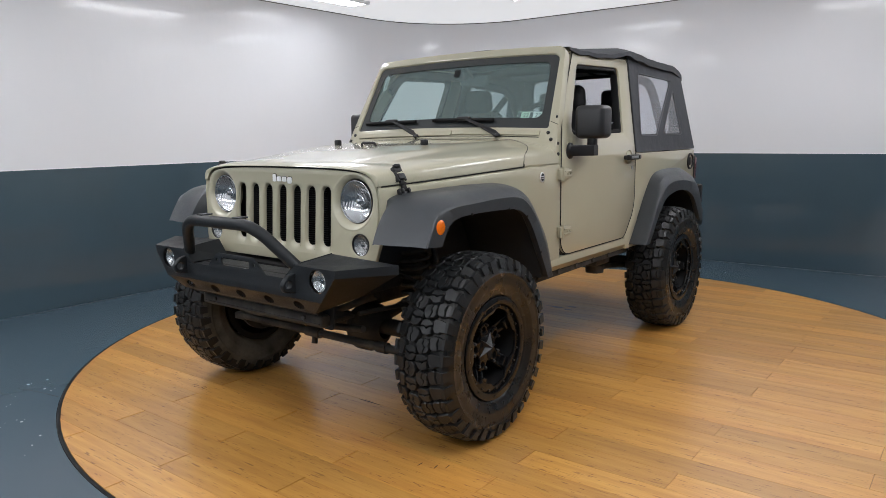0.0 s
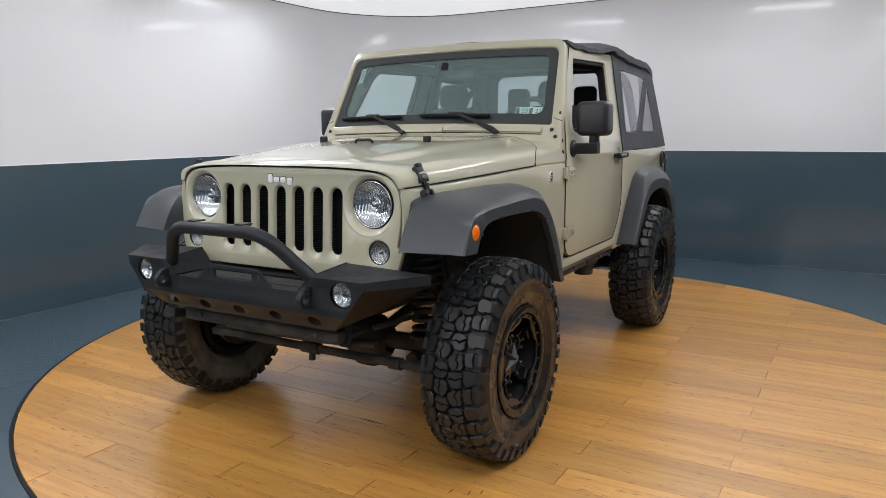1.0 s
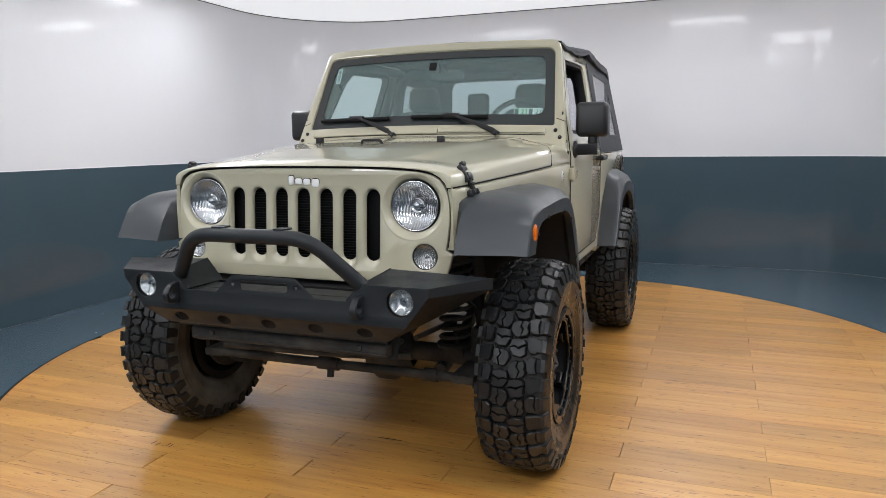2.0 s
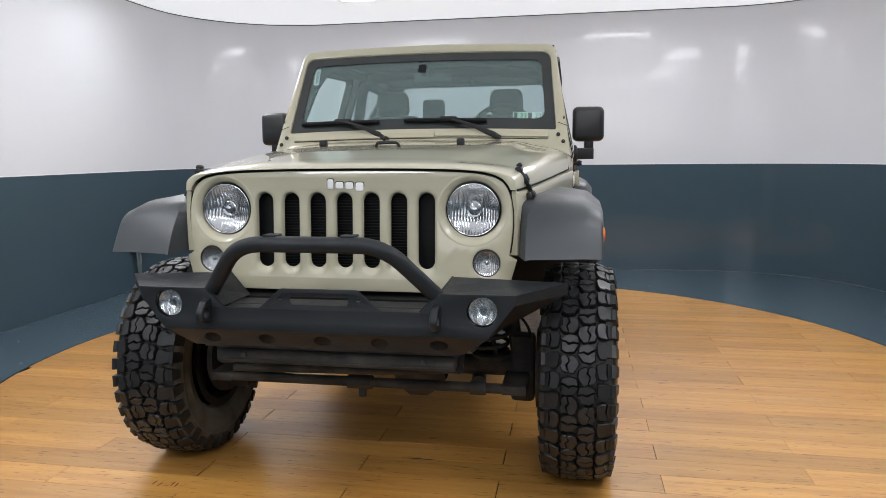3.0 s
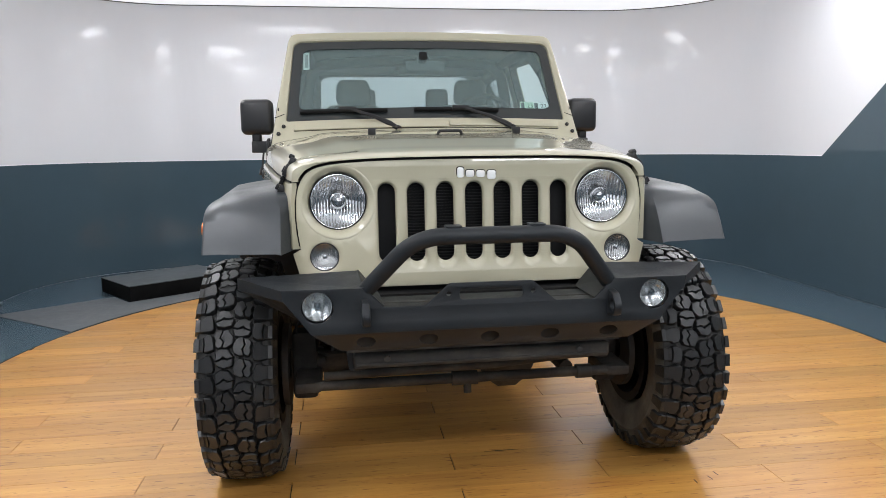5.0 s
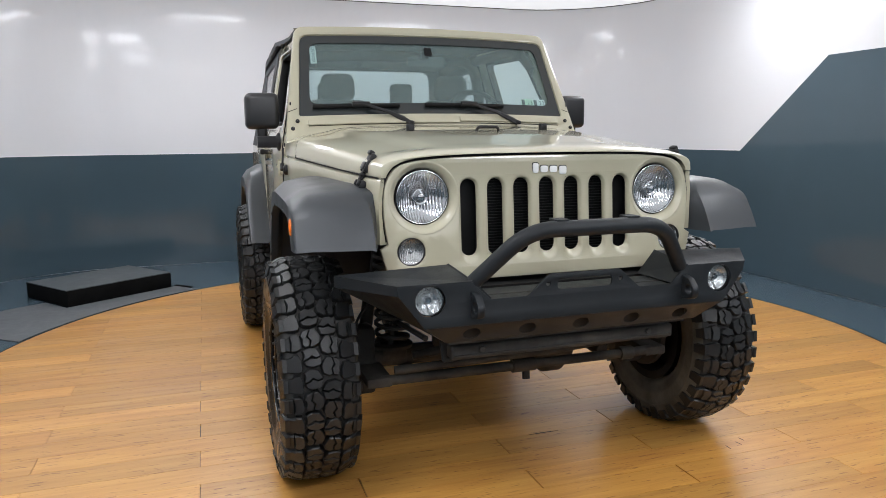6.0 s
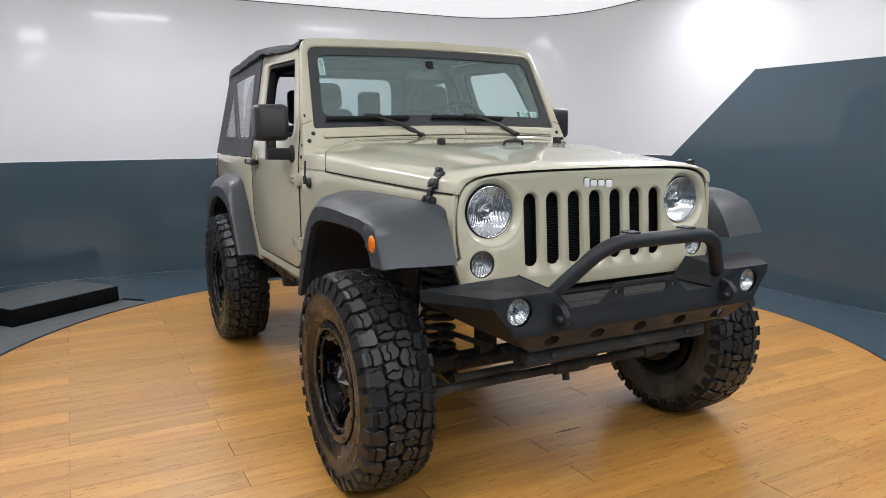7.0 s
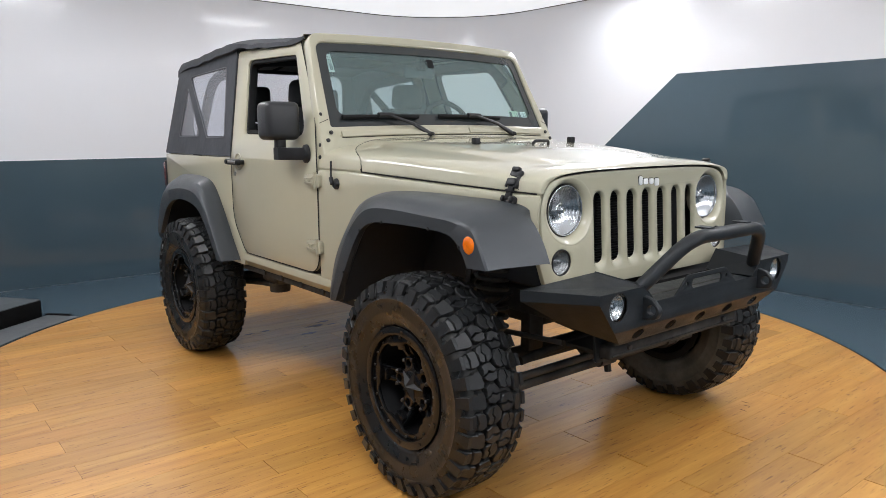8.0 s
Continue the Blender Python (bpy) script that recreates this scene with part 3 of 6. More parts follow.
def headlamp(s):
    cx, cz, y = s * 0.475, 1.112, GY + 0.042
    ring = front_plate(circle(cx, cz, 0.0950, 48), [circle(cx, cz, 0.0915, 48)], 0.03, 0.0015, y + 0.002)
    head = part("headlamp", ring, CHROME, car, "round clear headlamp with fluted chrome reflector")
    part("gasket", front_plate(circle(cx, cz, 0.0985, 48), [circle(cx, cz, 0.0945, 48)], 0.012, 0.001, y + 0.006), SEAL, head)
    part("reflector", fluted(cx, cz, y + 0.014, 0.0915, 0.046, 0.0105, 0.0017), SILVER, head, smooth=60)
    dome = shaped(lathe([(-0.012 * (1 - (r / 0.091) ** 2), r) for r in (0.001, 0.02, 0.04, 0.06, 0.075, 0.091)], 40), lambda a, b, c: (cx + b, y + 0.006 + a, cz + c))
    part("lens", dome, LENS, head)
    shield = shaped(lathe([(0.03, 0.030), (0.012, 0.029), (0.010, 0.026), (0.014, 0.018), (0.016, 0.014), (0.004, 0.012), (0.001, 0.001)], 28), lambda a, b, c: (cx + b, y + 0.014 + a, cz + c))
    part("bulb_shield", shield, SILVER, head, smooth=30)
    cx, cz = s * 0.526, 0.925
    gy = GY + 0.018
    sig = part("parking_lamp", front_plate(circle(cx, cz, 0.0500, 32), [circle(cx, cz, 0.0465, 32)], 0.02, 0.002, gy - 0.006), BLACK, car, "small round clear parking lamp")
    part("reflector", fluted(cx, cz, gy + 0.003, 0.0465, 0.012, 0.0068, 0.0008), GREYREF, sig, smooth=60)
    part("bulb", shaped(lathe([(-0.012, 0.001), (-0.011, 0.006), (-0.004, 0.009), (0.012, 0.009)], 16), lambda a, b, c: (cx + b, gy + 0.014 + a, cz + c)), SILVER, sig)
    part("lens", disc_y(cx, cz, 0.0465, gy - 0.001, gy + 0.001), LENS, sig)


headlamp(1)
headlamp(-1)

# fender flares
FRONT = [  # body x, y, z | shoulder x, y, z | opening x, y, z
    (0.668, -0.056, 0.946, 0.924, -0.015, 0.949, 0.932, 0.087, 0.944),
    (0.668, -0.015, 1.028, 0.923, 0.027, 1.025, 0.932, 0.113, 0.992),
    (0.671, 0.040, 1.096, 0.921, 0.073, 1.084, 0.932, 0.151, 1.032),
    (0.682, 0.120, 1.146, 0.917, 0.169, 1.109, 0.932, 0.213, 1.052),
    (0.712, 0.360, 1.161, 0.912, 0.320, 1.116, 0.932, 0.361, 1.058),
    (0.757, 0.620, 1.165, 0.912, 0.510, 1.125, 0.932, 0.543, 1.055),
    (0.782, 0.800, 1.148, 0.915, 0.680, 1.118, 0.932, 0.665, 1.046),
    (0.803, 0.960, 1.085, 0.920, 0.780, 1.077, 0.932, 0.746, 1.014),
    (0.818, 1.070, 0.950, 0.924, 0.880, 0.977, 0.932, 0.807, 0.950),
    (0.824, 1.150, 0.820, 0.926, 0.965, 0.830, 0.932, 0.880, 0.835),
    (0.824, 1.205, 0.665, 0.926, 1.030, 0.665, 0.932, 0.975, 0.665),
]
REAR = [
    (0.824, 2.250, 0.660, 0.935, 2.250, 0.668, 0.945, 2.310, 0.668),
    (0.824, 2.360, 0.800, 0.935, 2.340, 0.785, 0.945, 2.385, 0.760),
    (0.824, 2.480, 0.963, 0.933, 2.456, 0.940, 0.945, 2.480, 0.870),
    (0.824, 2.600, 1.088, 0.930, 2.560, 1.038, 0.945, 2.600, 0.955),
    (0.824, 2.740, 1.130, 0.930, 2.710, 1.075, 0.945, 2.800, 0.988),
    (0.824, 2.990, 1.137, 0.930, 2.970, 1.070, 0.945, 2.990, 0.975),
    (0.824, 3.190, 1.120, 0.932, 3.180, 1.035, 0.945, 3.130, 0.920),
    (0.824, 3.330, 1.040, 0.935, 3.280, 0.960, 0.945, 3.215, 0.840),
    (0.824, 3.420, 0.900, 0.935, 3.345, 0.850, 0.945, 3.270, 0.770),
    (0.824, 3.455, 0.720, 0.935, 3.390, 0.720, 0.945, 3.310, 0.720),
]


def flare_bm(stations):
    lines = [smoothed([(r[3 * k], r[3 * k + 1], r[3 * k + 2]) for r in stations], 6) for k in range(3)]
    rows = []
    for b, sh, op in zip(*lines):
        up, face = sh - b, op - sh
        crown = min(max((b.z - 0.98) / 0.12, 0), 1)
        n0 = b + up * 0.05 + Vector((0, 0, 0.004))
        n1 = b + up * 0.40 + Vector((0, 0, 0.003 + 0.008 * crown))
        n2 = b + up * 0.78 + Vector((0, 0, 0.003 + 0.013 * crown))
        e1 = sh + up.normalized() * 0.006 + face * 0.06
        e2 = sh + face * 0.22
        e2.x = op.x
        inner = op + Vector((-0.03, 0, 0)) + face.normalized() * -0.004
        back = sh + face * 0.7
        back.x = op.x - 0.05
        root = Vector((b.x - (0.034 if b.y < 0.15 else 0.006), max(b.y, min(b.y + 0.12, 0.07)), b.z))
        rows.append([root, b, n0, n1, n2, sh, e1, e2, op, inner, back])
    return grid(rows, caps=False)


for s in (1, -1):
    for st, nm in ((FRONT, "front_flare"), (REAR, "rear_flare")):
        bm = flare_bm(st)
        part(nm, sided(s, bm), FLARE, car, "wide matt dark-grey plastic fender flare", smooth=30)
    for by, bz in ((0.128, 1.004), (0.30, 1.050), (0.60, 1.046), (0.765, 0.996), (0.90, 0.800)):
        part("flare_bolt", sided(s, shaped(lathe([(0.0, 0.007), (0.003, 0.006), (0.004, 0.001)], 8), lambda a, b, c: (0.932 + a, by + b, bz + 0.008 + c))), BLACK, car)
    # side marker
    dome = lathe([(0.007, 0.001), (0.0065, 0.014), (0.005, 0.024), (0.0, 0.031), (-0.006, 0.032)], 24)
    dome = shaped(dome, lambda a, b, c: (0.932 + a, 0.078 + b * 0.95, 1.024 + c))
    part("side_marker", sided(s, dome), AMBER, car, "round amber side marker lamp")
    # liners
    for x0, pts in ((0.47, [(0.10, 0.98), (0.13, 1.04), (0.22, 1.09), (0.42, 1.11), (0.65, 1.09), (0.80, 1.0), (0.90, 0.85), (0.96, 0.67)]), (0.5, [(2.32, 0.66), (2.40, 0.80), (2.50, 0.92), (2.62, 1.01), (2.80, 1.04), (2.99, 1.03), (3.15, 0.98), (3.26, 0.88), (3.32, 0.72)])):
        line = smoothed([(0, *p) for p in pts], 4)
        shell = grid([[(x0, q.y, q.z), (0.9, q.y, q.z - 0.01)] for q in line])
        wall = grid([[(x0, q.y, q.z), (x0, q.y, min(0.80 if q.y < 0.6 else 0.64, q.z - 0.01))] for q in line])
        part("wheel_arch_liner", sided(s, join(shell, wall)), ARCH, car, "black wheel arch liner")

# doors, with the upper window frame
DOOR = rounded([(1.300, 0.720), (2.165, 0.720), (2.318, 0.90), (2.318, 1.262), (2.440, 1.880), (1.655, 1.866), (1.400, 1.515), (1.300, 1.262)], [0.115, 0.10, 0.25, 0.3, 0.03, 0.03, 0.2, 0.15], 6)
WINDOW = rounded([(1.455, 1.385), (2.178, 1.398), (2.278, 1.815), (1.690, 1.800)], [0.05, 0.03, 0.04, 0.04], 5)
for s in (1, -1):
    door = part("door", sided(s, bend_at_belt(side_plate(DOOR, [WINDOW], 0.05, 0.006, 0.824))), PAINT, car, "khaki door with its window wound down", smooth=30)
    # Added black sheet, slightly larger than the door, darkens the gap round it.
    wide = [(1.85 + (y - 1.85) * 1.024, 1.29 + (z - 1.29) * 1.016) for y, z in DOOR]
    part("door_seal", sided(s, bend_at_belt(side_plate(wide, [WINDOW], 0.008, 0, 0.808))), SEAL, door, "black sheet behind the door, added to darken its gap")
    cy, cz = sum(p[0] for p in WINDOW) / len(WINDOW), sum(p[1] for p in WINDOW) / len(WINDOW)
    inner = [(cy + (y - cy) * 0.94, cz + (z - cz) * 0.90) for y, z in WINDOW]
    part("window_seal", sided(s, bend_at_belt(side_plate(WINDOW, [inner], 0.045, 0.004, 0.812))), SEAL, door, "black window channel")
    part("door_gap", sided(s, tube([lean(0.8232, y, z) for y, z in DOOR], 0.0028, 6, closed=True)), SEAL, door, "dark gap round the door")
    # inner face of the door
    part("door_card", sided(s, side_plate(rounded([(1.31, 0.74), (2.3, 0.80), (2.3, 1.37), (1.42, 1.37)], 0.05), (), 0.03, 0.004, 0.765)), SEAT, door)

    quarter = rounded([(2.326, 0.90), (2.172, 0.715), (2.20, 0.64), (3.47, 0.64), (3.47, 1.262), (2.326, 1.262)], [0.2, 0.05, 0.01, 0.01, 0.02, 0.005], 5)
    cut = [(RA + 0.575 * math.cos(a), 0.46 + 0.63 * math.sin(a)) for a in [math.pi * k / 24 for k in range(25)]]
    cut = [(y, max(z, 0.66)) for y, z in cut]
    part("quarter_panel", sided(s, side_plate(quarter, [cut], 0.03, 0.004, 0.822)), PAINT, car)
    sill = side_plate(rounded([(0.985, 0.634), (2.26, 0.634), (2.19, 0.714), (1.42, 0.714), (1.30, 0.716), (1.297, 0.712), (0.985, 0.704)], 0.003), (), 0.05, 0.006, 0.8225)
    # the lower lip of the sill turns inwards
    bmesh.ops.bisect_plane(sill, geom=sill.verts[:] + sill.edges[:] + sill.faces[:], plane_co=(0, 0, 0.672), plane_no=(0, 0, 1))
    sill = shaped(sill, lambda x, y, z: (x - max(0.672 - z, 0) * 0.75, y, z))
    part("sill", sided(s, sill), PAINT, car)
    part("sill_rail", sided(s, box(0.66, 0.79, 0.98, 2.3, 0.60, 0.635, 0.01)), SHADOW, car)
for s in (1, -1):
    mount = join(box(0.60, 0.735, 1.95, 2.16, 0.545, 0.64, 0.02, 3), moved(lathe([(0.0, 0.03), (0.0, 0.058), (0.05, 0.062), (0.06, 0.05)], 18), Matrix.Translation((0.67, 2.06, 0.49)) @ Matrix.Rotation(radians(-90), 4, "Y")))
    part("body_mount", sided(s, mount), SHADOW, car, "dusty black body mount below the sill")
    part("rear_lower_arm", sided(s, tube([(0.62, 2.10, 0.505), (0.60, 2.45, 0.47), (0.56, RA, 0.41)], 0.022, 10)), SHADOW, car)
    part("frame_side", sided(s, shaped(box(0.56, 0.66, 1.0, 2.0, 0.0, 0.075, 0.012, 3), lambda x, y, z: (x, y, z + 0.555 + 0.02 * math.sin(5 * y)))), SHADOW, car)
    for k in range(5):
        part("pinch_clip", sided(s, box(0.79, 0.80, 1.10 + 0.22 * k, 1.125 + 0.22 * k, 0.612, 0.642, 0.003)), SHADOW, car)
part("tail_panel", join(box(-0.80, 0.80, 3.45, 3.49, 0.66, BELT, 0.006)), PAINT, car)

# windscreen frame
WB, WT = Vector((0, 1.318, 1.418)), Vector((0, 1.534, 1.845))
WAX = (WT - WB).normalized()
WN = Vector((0, -WAX.z, WAX.y))


def on_screen(x, s, d=0.0):
    """A place on the windscreen's plane: x across, s up along it, d out of it; it bows forward in the middle."""
    bow = 0.03 * (1 - (x / 0.72) ** 2)
    return WB + Vector((x, 0, 0)) + WAX * s + WN * (d + bow)


H = (WT - WB).length
outer = rounded([(-0.812, -0.165), (-0.74, -0.165), (-0.715, -0.105), (0.715, -0.105), (0.74, -0.165), (0.812, -0.165), (0.778, 0.10), (0.712, H + 0.055), (-0.712, H + 0.055), (-0.778, 0.10)], [0.01, 0.02, 0.03, 0.03, 0.02, 0.01, 0.15, 0.06, 0.06, 0.15], 6)
glass_line = rounded([(-0.728, 0.012), (0.728, 0.012), (0.686, H), (-0.686, H)], [0.012, 0.012, 0.05, 0.05], 6)


def screen_plate(out, holes, depth, bevel, d):
    bm = plate(out, holes, depth, bevel)
    for x in [-0.6 + 0.1 * k for k in range(13)]:
        bmesh.ops.bisect_plane(bm, geom=bm.verts[:] + bm.edges[:] + bm.faces[:], plane_co=(x, 0, 0), plane_no=(1, 0, 0))
    return shaped(bm, lambda a, b, c: on_screen(a, b, d - depth / 2 + c))


screen = part("windscreen_frame", screen_plate(outer, [glass_line], 0.07, 0.014, 0.012), PAINT, car, smooth=40)
for s in (1, -1):
    part("frame_seam", sided(s, tube([on_screen(x, 0.052 - 0.02 * (x - 0.73) / 0.055, 0.0125) for x in (0.738, 0.755, 0.772, 0.788)], 0.0016, 6)), SEAL, screen)
frit_in = rounded([(-0.672, 0.075), (0.672, 0.075), (0.642, H - 0.045), (-0.642, H - 0.045)], 0.05, 5)
part("glass_border", screen_plate(glass_line, [frit_in], 0.004, 0, 0.0), FRIT, screen, "dark printed border of the windscreen")
part("windscreen_glass", screen_plate(rounded([(-0.70, 0.045), (0.70, 0.045), (0.665, H - 0.02), (-0.665, H - 0.02)], 0.03), (), 0.003, 0, -0.006), GLASS, screen, "greenish windscreen glass").visible_shadow = False
# header turning back to the soft top
rows = []
for x in [-0.712 + 1.424 * k / 16 for k in range(17)]:
    a = on_screen(x, H + 0.045, 0.004)
    rows.append([a, Vector((x * 0.998, a.y + 0.035, 1.892 + 0.012 * (1 - (x / 0.71) ** 2))), Vector((x * 0.985, 1.625, 1.892 + 0.012 * (1 - (x / 0.71) ** 2))), Vector((x * 0.985, 1.625, 1.86))])
part("header_rail", grid(rows), PAINT, screen, smooth=60)
vent = box(-0.70, 0.70, 1.285, 1.325, 1.372, 1.392, 0.004)
part("cowl_vent", vent, PAINT, car)
ledge = [plate(rounded([(a, -0.046), (b, -0.046), (b, -0.014), (a, -0.014)], 0.006, 3), (), 0.012, 0.003) for a, b in ((-0.69, 0.098), (0.104, 0.69))]
for lg, lo in zip(ledge, (-0.004, 0.004)):
    for k in range(-6, 7):
        bmesh.ops.bisect_plane(lg, geom=lg.verts[:] + lg.edges[:] + lg.faces[:], plane_co=(0.1 * k, 0, 0), plane_no=(1, 0, 0))
    part("cowl_ledge", shaped(lg, lambda a, b, c: on_screen(a, b + lo, 0.018 + c)), PAINT, car)
part("cowl_groove", tube([on_screen(-0.69 + 1.38 * k / 20, -0.050, 0.012) for k in range(21)], 0.0025, 6), SEAL, car)
part("cowl_gap", box(-0.71, 0.71, 1.30, 1.345, 1.36, 1.39), SEAL, car)

# soft top
def roof_z(y):
    return np.interp(y, [1.60, 1.9, 2.2, 2.42, 2.52, 2.7, 3.0, 3.25, 3.38, 3.46], [1.898, 1.922, 1.936, 1.966, 1.972, 1.956, 1.932, 1.926, 1.911, 1.874])


def roof_half(y):
    return np.interp(y, [1.60, 1.75, 2.4, 3.2, 3.46], [0.704, 0.709, 0.716, 0.716, 0.704])


rows = []
for y in [1.60 + 0.06 * k for k in range(30)] + [3.39, 3.42, 3.445, 3.46]:
    z, h = roof_z(y), roof_half(y)
    row = []
    for k in range(-12, 13):
        u = k / 12
        a = abs(u)
        edge = z - np.interp(y, [1.6, 1.9], [0.004, 0.022])
        row.append((h * u, y, edge + np.interp(y, [1.6, 1.9], [0.022, 0.045]) * (1 - a ** 2) - np.interp(y, [1.6, 1.75], [0.006, 0.018]) * max(0, a - 0.86) / 0.14 + 0.0035 * math.sin(9 * y + 5 * u) + 0.0025 * math.sin(31 * y + 2 * math.sin(7 * u))))
    drop = np.interp(y, [1.6, 1.7, 2.4, 2.5, 3.46], [0.018, 0.026, 0.026, 0.05, 0.05]) + 0.003 * math.sin(23 * y)
    row = [(row[0][0] * 0.985, y, row[0][2] - drop), (row[0][0] * 1.006, y, row[0][2] - drop * 0.9)] + row + [(row[-1][0] * 1.006, y, row[-1][2] - drop * 0.9), (row[-1][0] * 0.985, y, row[-1][2] - drop)]
    rows.append(row)
soft = part("soft_top", grid(rows), CLOTH, car, "black cloth soft top stretched over bows", smooth=60)
side = rounded([(2.332, 1.268), (3.465, 1.268), (3.425, 1.845), (3.20, 1.868), (2.46, 1.90)], [0.0, 0.02, 0.05, 0.1, 0.0], 5)
pane1 = rounded([(2.462, 1.385), (2.735, 1.385), (3.175, 1.768), (3.10, 1.775), (2.588, 1.795)], [0.02, 0.03, 0.01, 0.03, 0.03], 5)
pane2 = rounded([(2.865, 1.388), (3.222, 1.388), (3.205, 1.70)], [0.02, 0.02, 0.015], 5)
for s in (1, -1):
    q = part("side_curtain", sided(s, bend_at_belt(side_plate(side, [pane1, pane2], 0.006, 0.0, 0.826))), CLOTH, soft, "black cloth side curtain with clear windows")
    for pn in (pane1, pane2):
        cy, cz = sum(p[0] for p in pn) / len(pn), sum(p[1] for p in pn) / len(pn)
        wide = [(p[0] + 0.011 * (p[0] - cy) / max(math.hypot(p[0] - cy, p[1] - cz), 0.01), p[1] + 0.011 * (p[1] - cz) / max(math.hypot(p[0] - cy, p[1] - cz), 0.01)) for p in pn]
        part("window_binding", sided(s, tube([lean(0.8275, y, z) for y, z in wide], 0.0028, 6, closed=True)), BINDING, q)
        part("vinyl_window", sided(s, bend_at_belt(side_plate([(y, z) for y, z in pn], (), 0.002, 0, 0.8235))), VINYL, soft, "slightly milky clear vinyl window")
rear = rounded([(-0.80, 1.268), (0.80, 1.268), (0.70, 1.856), (0.5, 1.884), (0.25, 1.902), (-0.25, 1.902), (-0.5, 1.884), (-0.70, 1.856)], 0.02)
rwin = rounded([(-0.625, 1.36), (0.625, 1.36), (0.605, 1.845), (-0.605, 1.845)], 0.085)
tilt = lambda x, y, z: (x, y - (z - 1.268) * 0.075, z)
part("rear_curtain", shaped(front_plate(rear, [rwin], 0.006, 0, 3.462), tilt), CLOTH, soft)
part("vinyl_window", shaped(front_plate(rwin, (), 0.002, 0, 3.466), tilt), VINYL, soft)

# ---- front bumper with bull bar ----
BY = -0.262
face = [(-0.655, 0.867), (-0.41, 0.866), (-0.345, 0.803), (-0.212, 0.803), (-0.135, 0.871), (0.135, 0.871), (0.212, 0.803), (0.345, 0.803), (0.41, 0.866), (0.655, 0.867), (0.649, 0.833), (0.566, 0.722), (-0.566, 0.722), (-0.649, 0.833)]
face = rounded(face, [0.006, 0.02, 0.02, 0.02, 0.025, 0.025, 0.02, 0.02, 0.02, 0.006, 0.002, 0.004, 0.004, 0.002], 4)
fairlead = rounded([(-0.103, 0.817), (0.103, 0.817), (0.103, 0.852), (-0.103, 0.852)], 0.015)
fogs = [circle(s * 0.547, 0.810, 0.050, 32) for s in (1, -1)]
bolts = [circle(s * 0.137, 0.838, 0.008, 12) for s in (1, -1)]
bumper = part("front_bumper", front_plate(face, [fairlead, *fogs, *bolts], 0.008, 0.002, BY), STEEL, car, "black textured steel off-road bumper")
skirt = rounded([(-0.566, 0.0), (0.566, 0.0), (0.478, -0.078), (-0.478, -0.078)], 0.003)
holes = [circle(0.2 * k, -0.040, 0.031, 24, 0.024) for k in range(-2, 3)]
sk = plate(skirt, holes, 0.007, 0.001)
sk = shaped(sk, lambda a, b, c: (a, BY - b * 0.55 + 0.004 - c * 0.8, 0.722 + b * 0.84))
part("lower_skirt", sk, STEEL, bumper)


def poly_bm(*faces):
    bm = bmesh.new()
    for f in faces:
        bm.faces.new([bm.verts.new(p) for p in f])
    bmesh.ops.remove_doubles(bm, verts=bm.verts[:], dist=1e-4)
    bmesh.ops.recalc_face_normals(bm, faces=bm.faces[:])
    bmesh.ops.solidify(bm, geom=bm.faces[:], thickness=0.006)
    return bm


for s in (1, -1):
    up, cr, bo = (0.655, BY, 0.867), (0.566, BY, 0.722), (0.478, BY + 0.044, 0.656)
    tip, tl, tb = (0.813, -0.052, 0.874), (0.812, -0.054, 0.836), (0.60, -0.070, 0.716)
    back = (0.42, -0.05, 0.886)
    mid = (0.649, BY, 0.833)
    wing = poly_bm((up, tip, tl, mid), (mid, tl, tb, cr), (cr, tb, bo))
    part("bumper_wing", sided(s, wing), STEEL, bumper)
    top = poly_bm(((0.41, BY, 0.866), back, tip, up))
    part("bumper_top", sided(s, top), STEEL, bumper)
    inner = poly_bm(((0.41, BY, 0.866), (0.345, BY, 0.803), (0.35, -0.05, 0.80), back))
    part("bumper_gusset", sided(s, inner), STEEL, bumper)
    # fog lamp
    cx, cz = s * 0.547, 0.810
    fog = part("fog_lamp", front_plate(circle(cx, cz, 0.0495, 32), [circle(cx, cz, 0.0455, 32)], 0.034, 0.002, BY + 0.012), BLACK, car, "round clear fog lamp set in the bumper")
    part("reflector", fluted(cx, cz, BY + 0.016, 0.0455, 0.026, 0.026, 0.0020), FROST, fog, smooth=50)
    part("lens", disc_y(cx, cz, 0.0455, BY + 0.009, BY + 0.011), LENS, fog)
    part("bulb", shaped(lathe([(-0.006, 0.001), (-0.005, 0.008), (0.0, 0.012), (0.02, 0.013)], 16), lambda a, b, c: (cx + b, BY + 0.026 + a, cz + c)), SILVER, fog)
    # recovery eye
    eye = rounded([(BY + 0.01, 0.745), (BY + 0.01, 0.835), (BY - 0.035, 0.825), (BY - 0.07, 0.79), (BY - 0.055, 0.755)], [0.004, 0.01, 0.02, 0.03, 0.02], 5)
    part("recovery_eye", sided(s, side_plate(eye, [circle(BY - 0.034, 0.787, 0.017, 20)], 0.026, 0.005, 0.412)), STEEL, bumper)
# Added dark plate behind the skirt, so its holes read as shaded.
part("skid_backing", box(-0.46, 0.46, BY + 0.075, BY + 0.085, 0.64, 0.80), SHADOW, bumper)
# Added black filler stands in for the shade under the grille.
part("radiator_shroud", box(-0.56, 0.56, -0.045, 0.10, 0.770, 0.798), SEAL, bumper)
part("bumper_shelf", poly_bm(((-0.345, BY + 0.004, 0.800), (0.345, BY + 0.004, 0.800), (0.36, -0.075, 0.797), (-0.36, -0.075, 0.797))), STEEL, bumper)
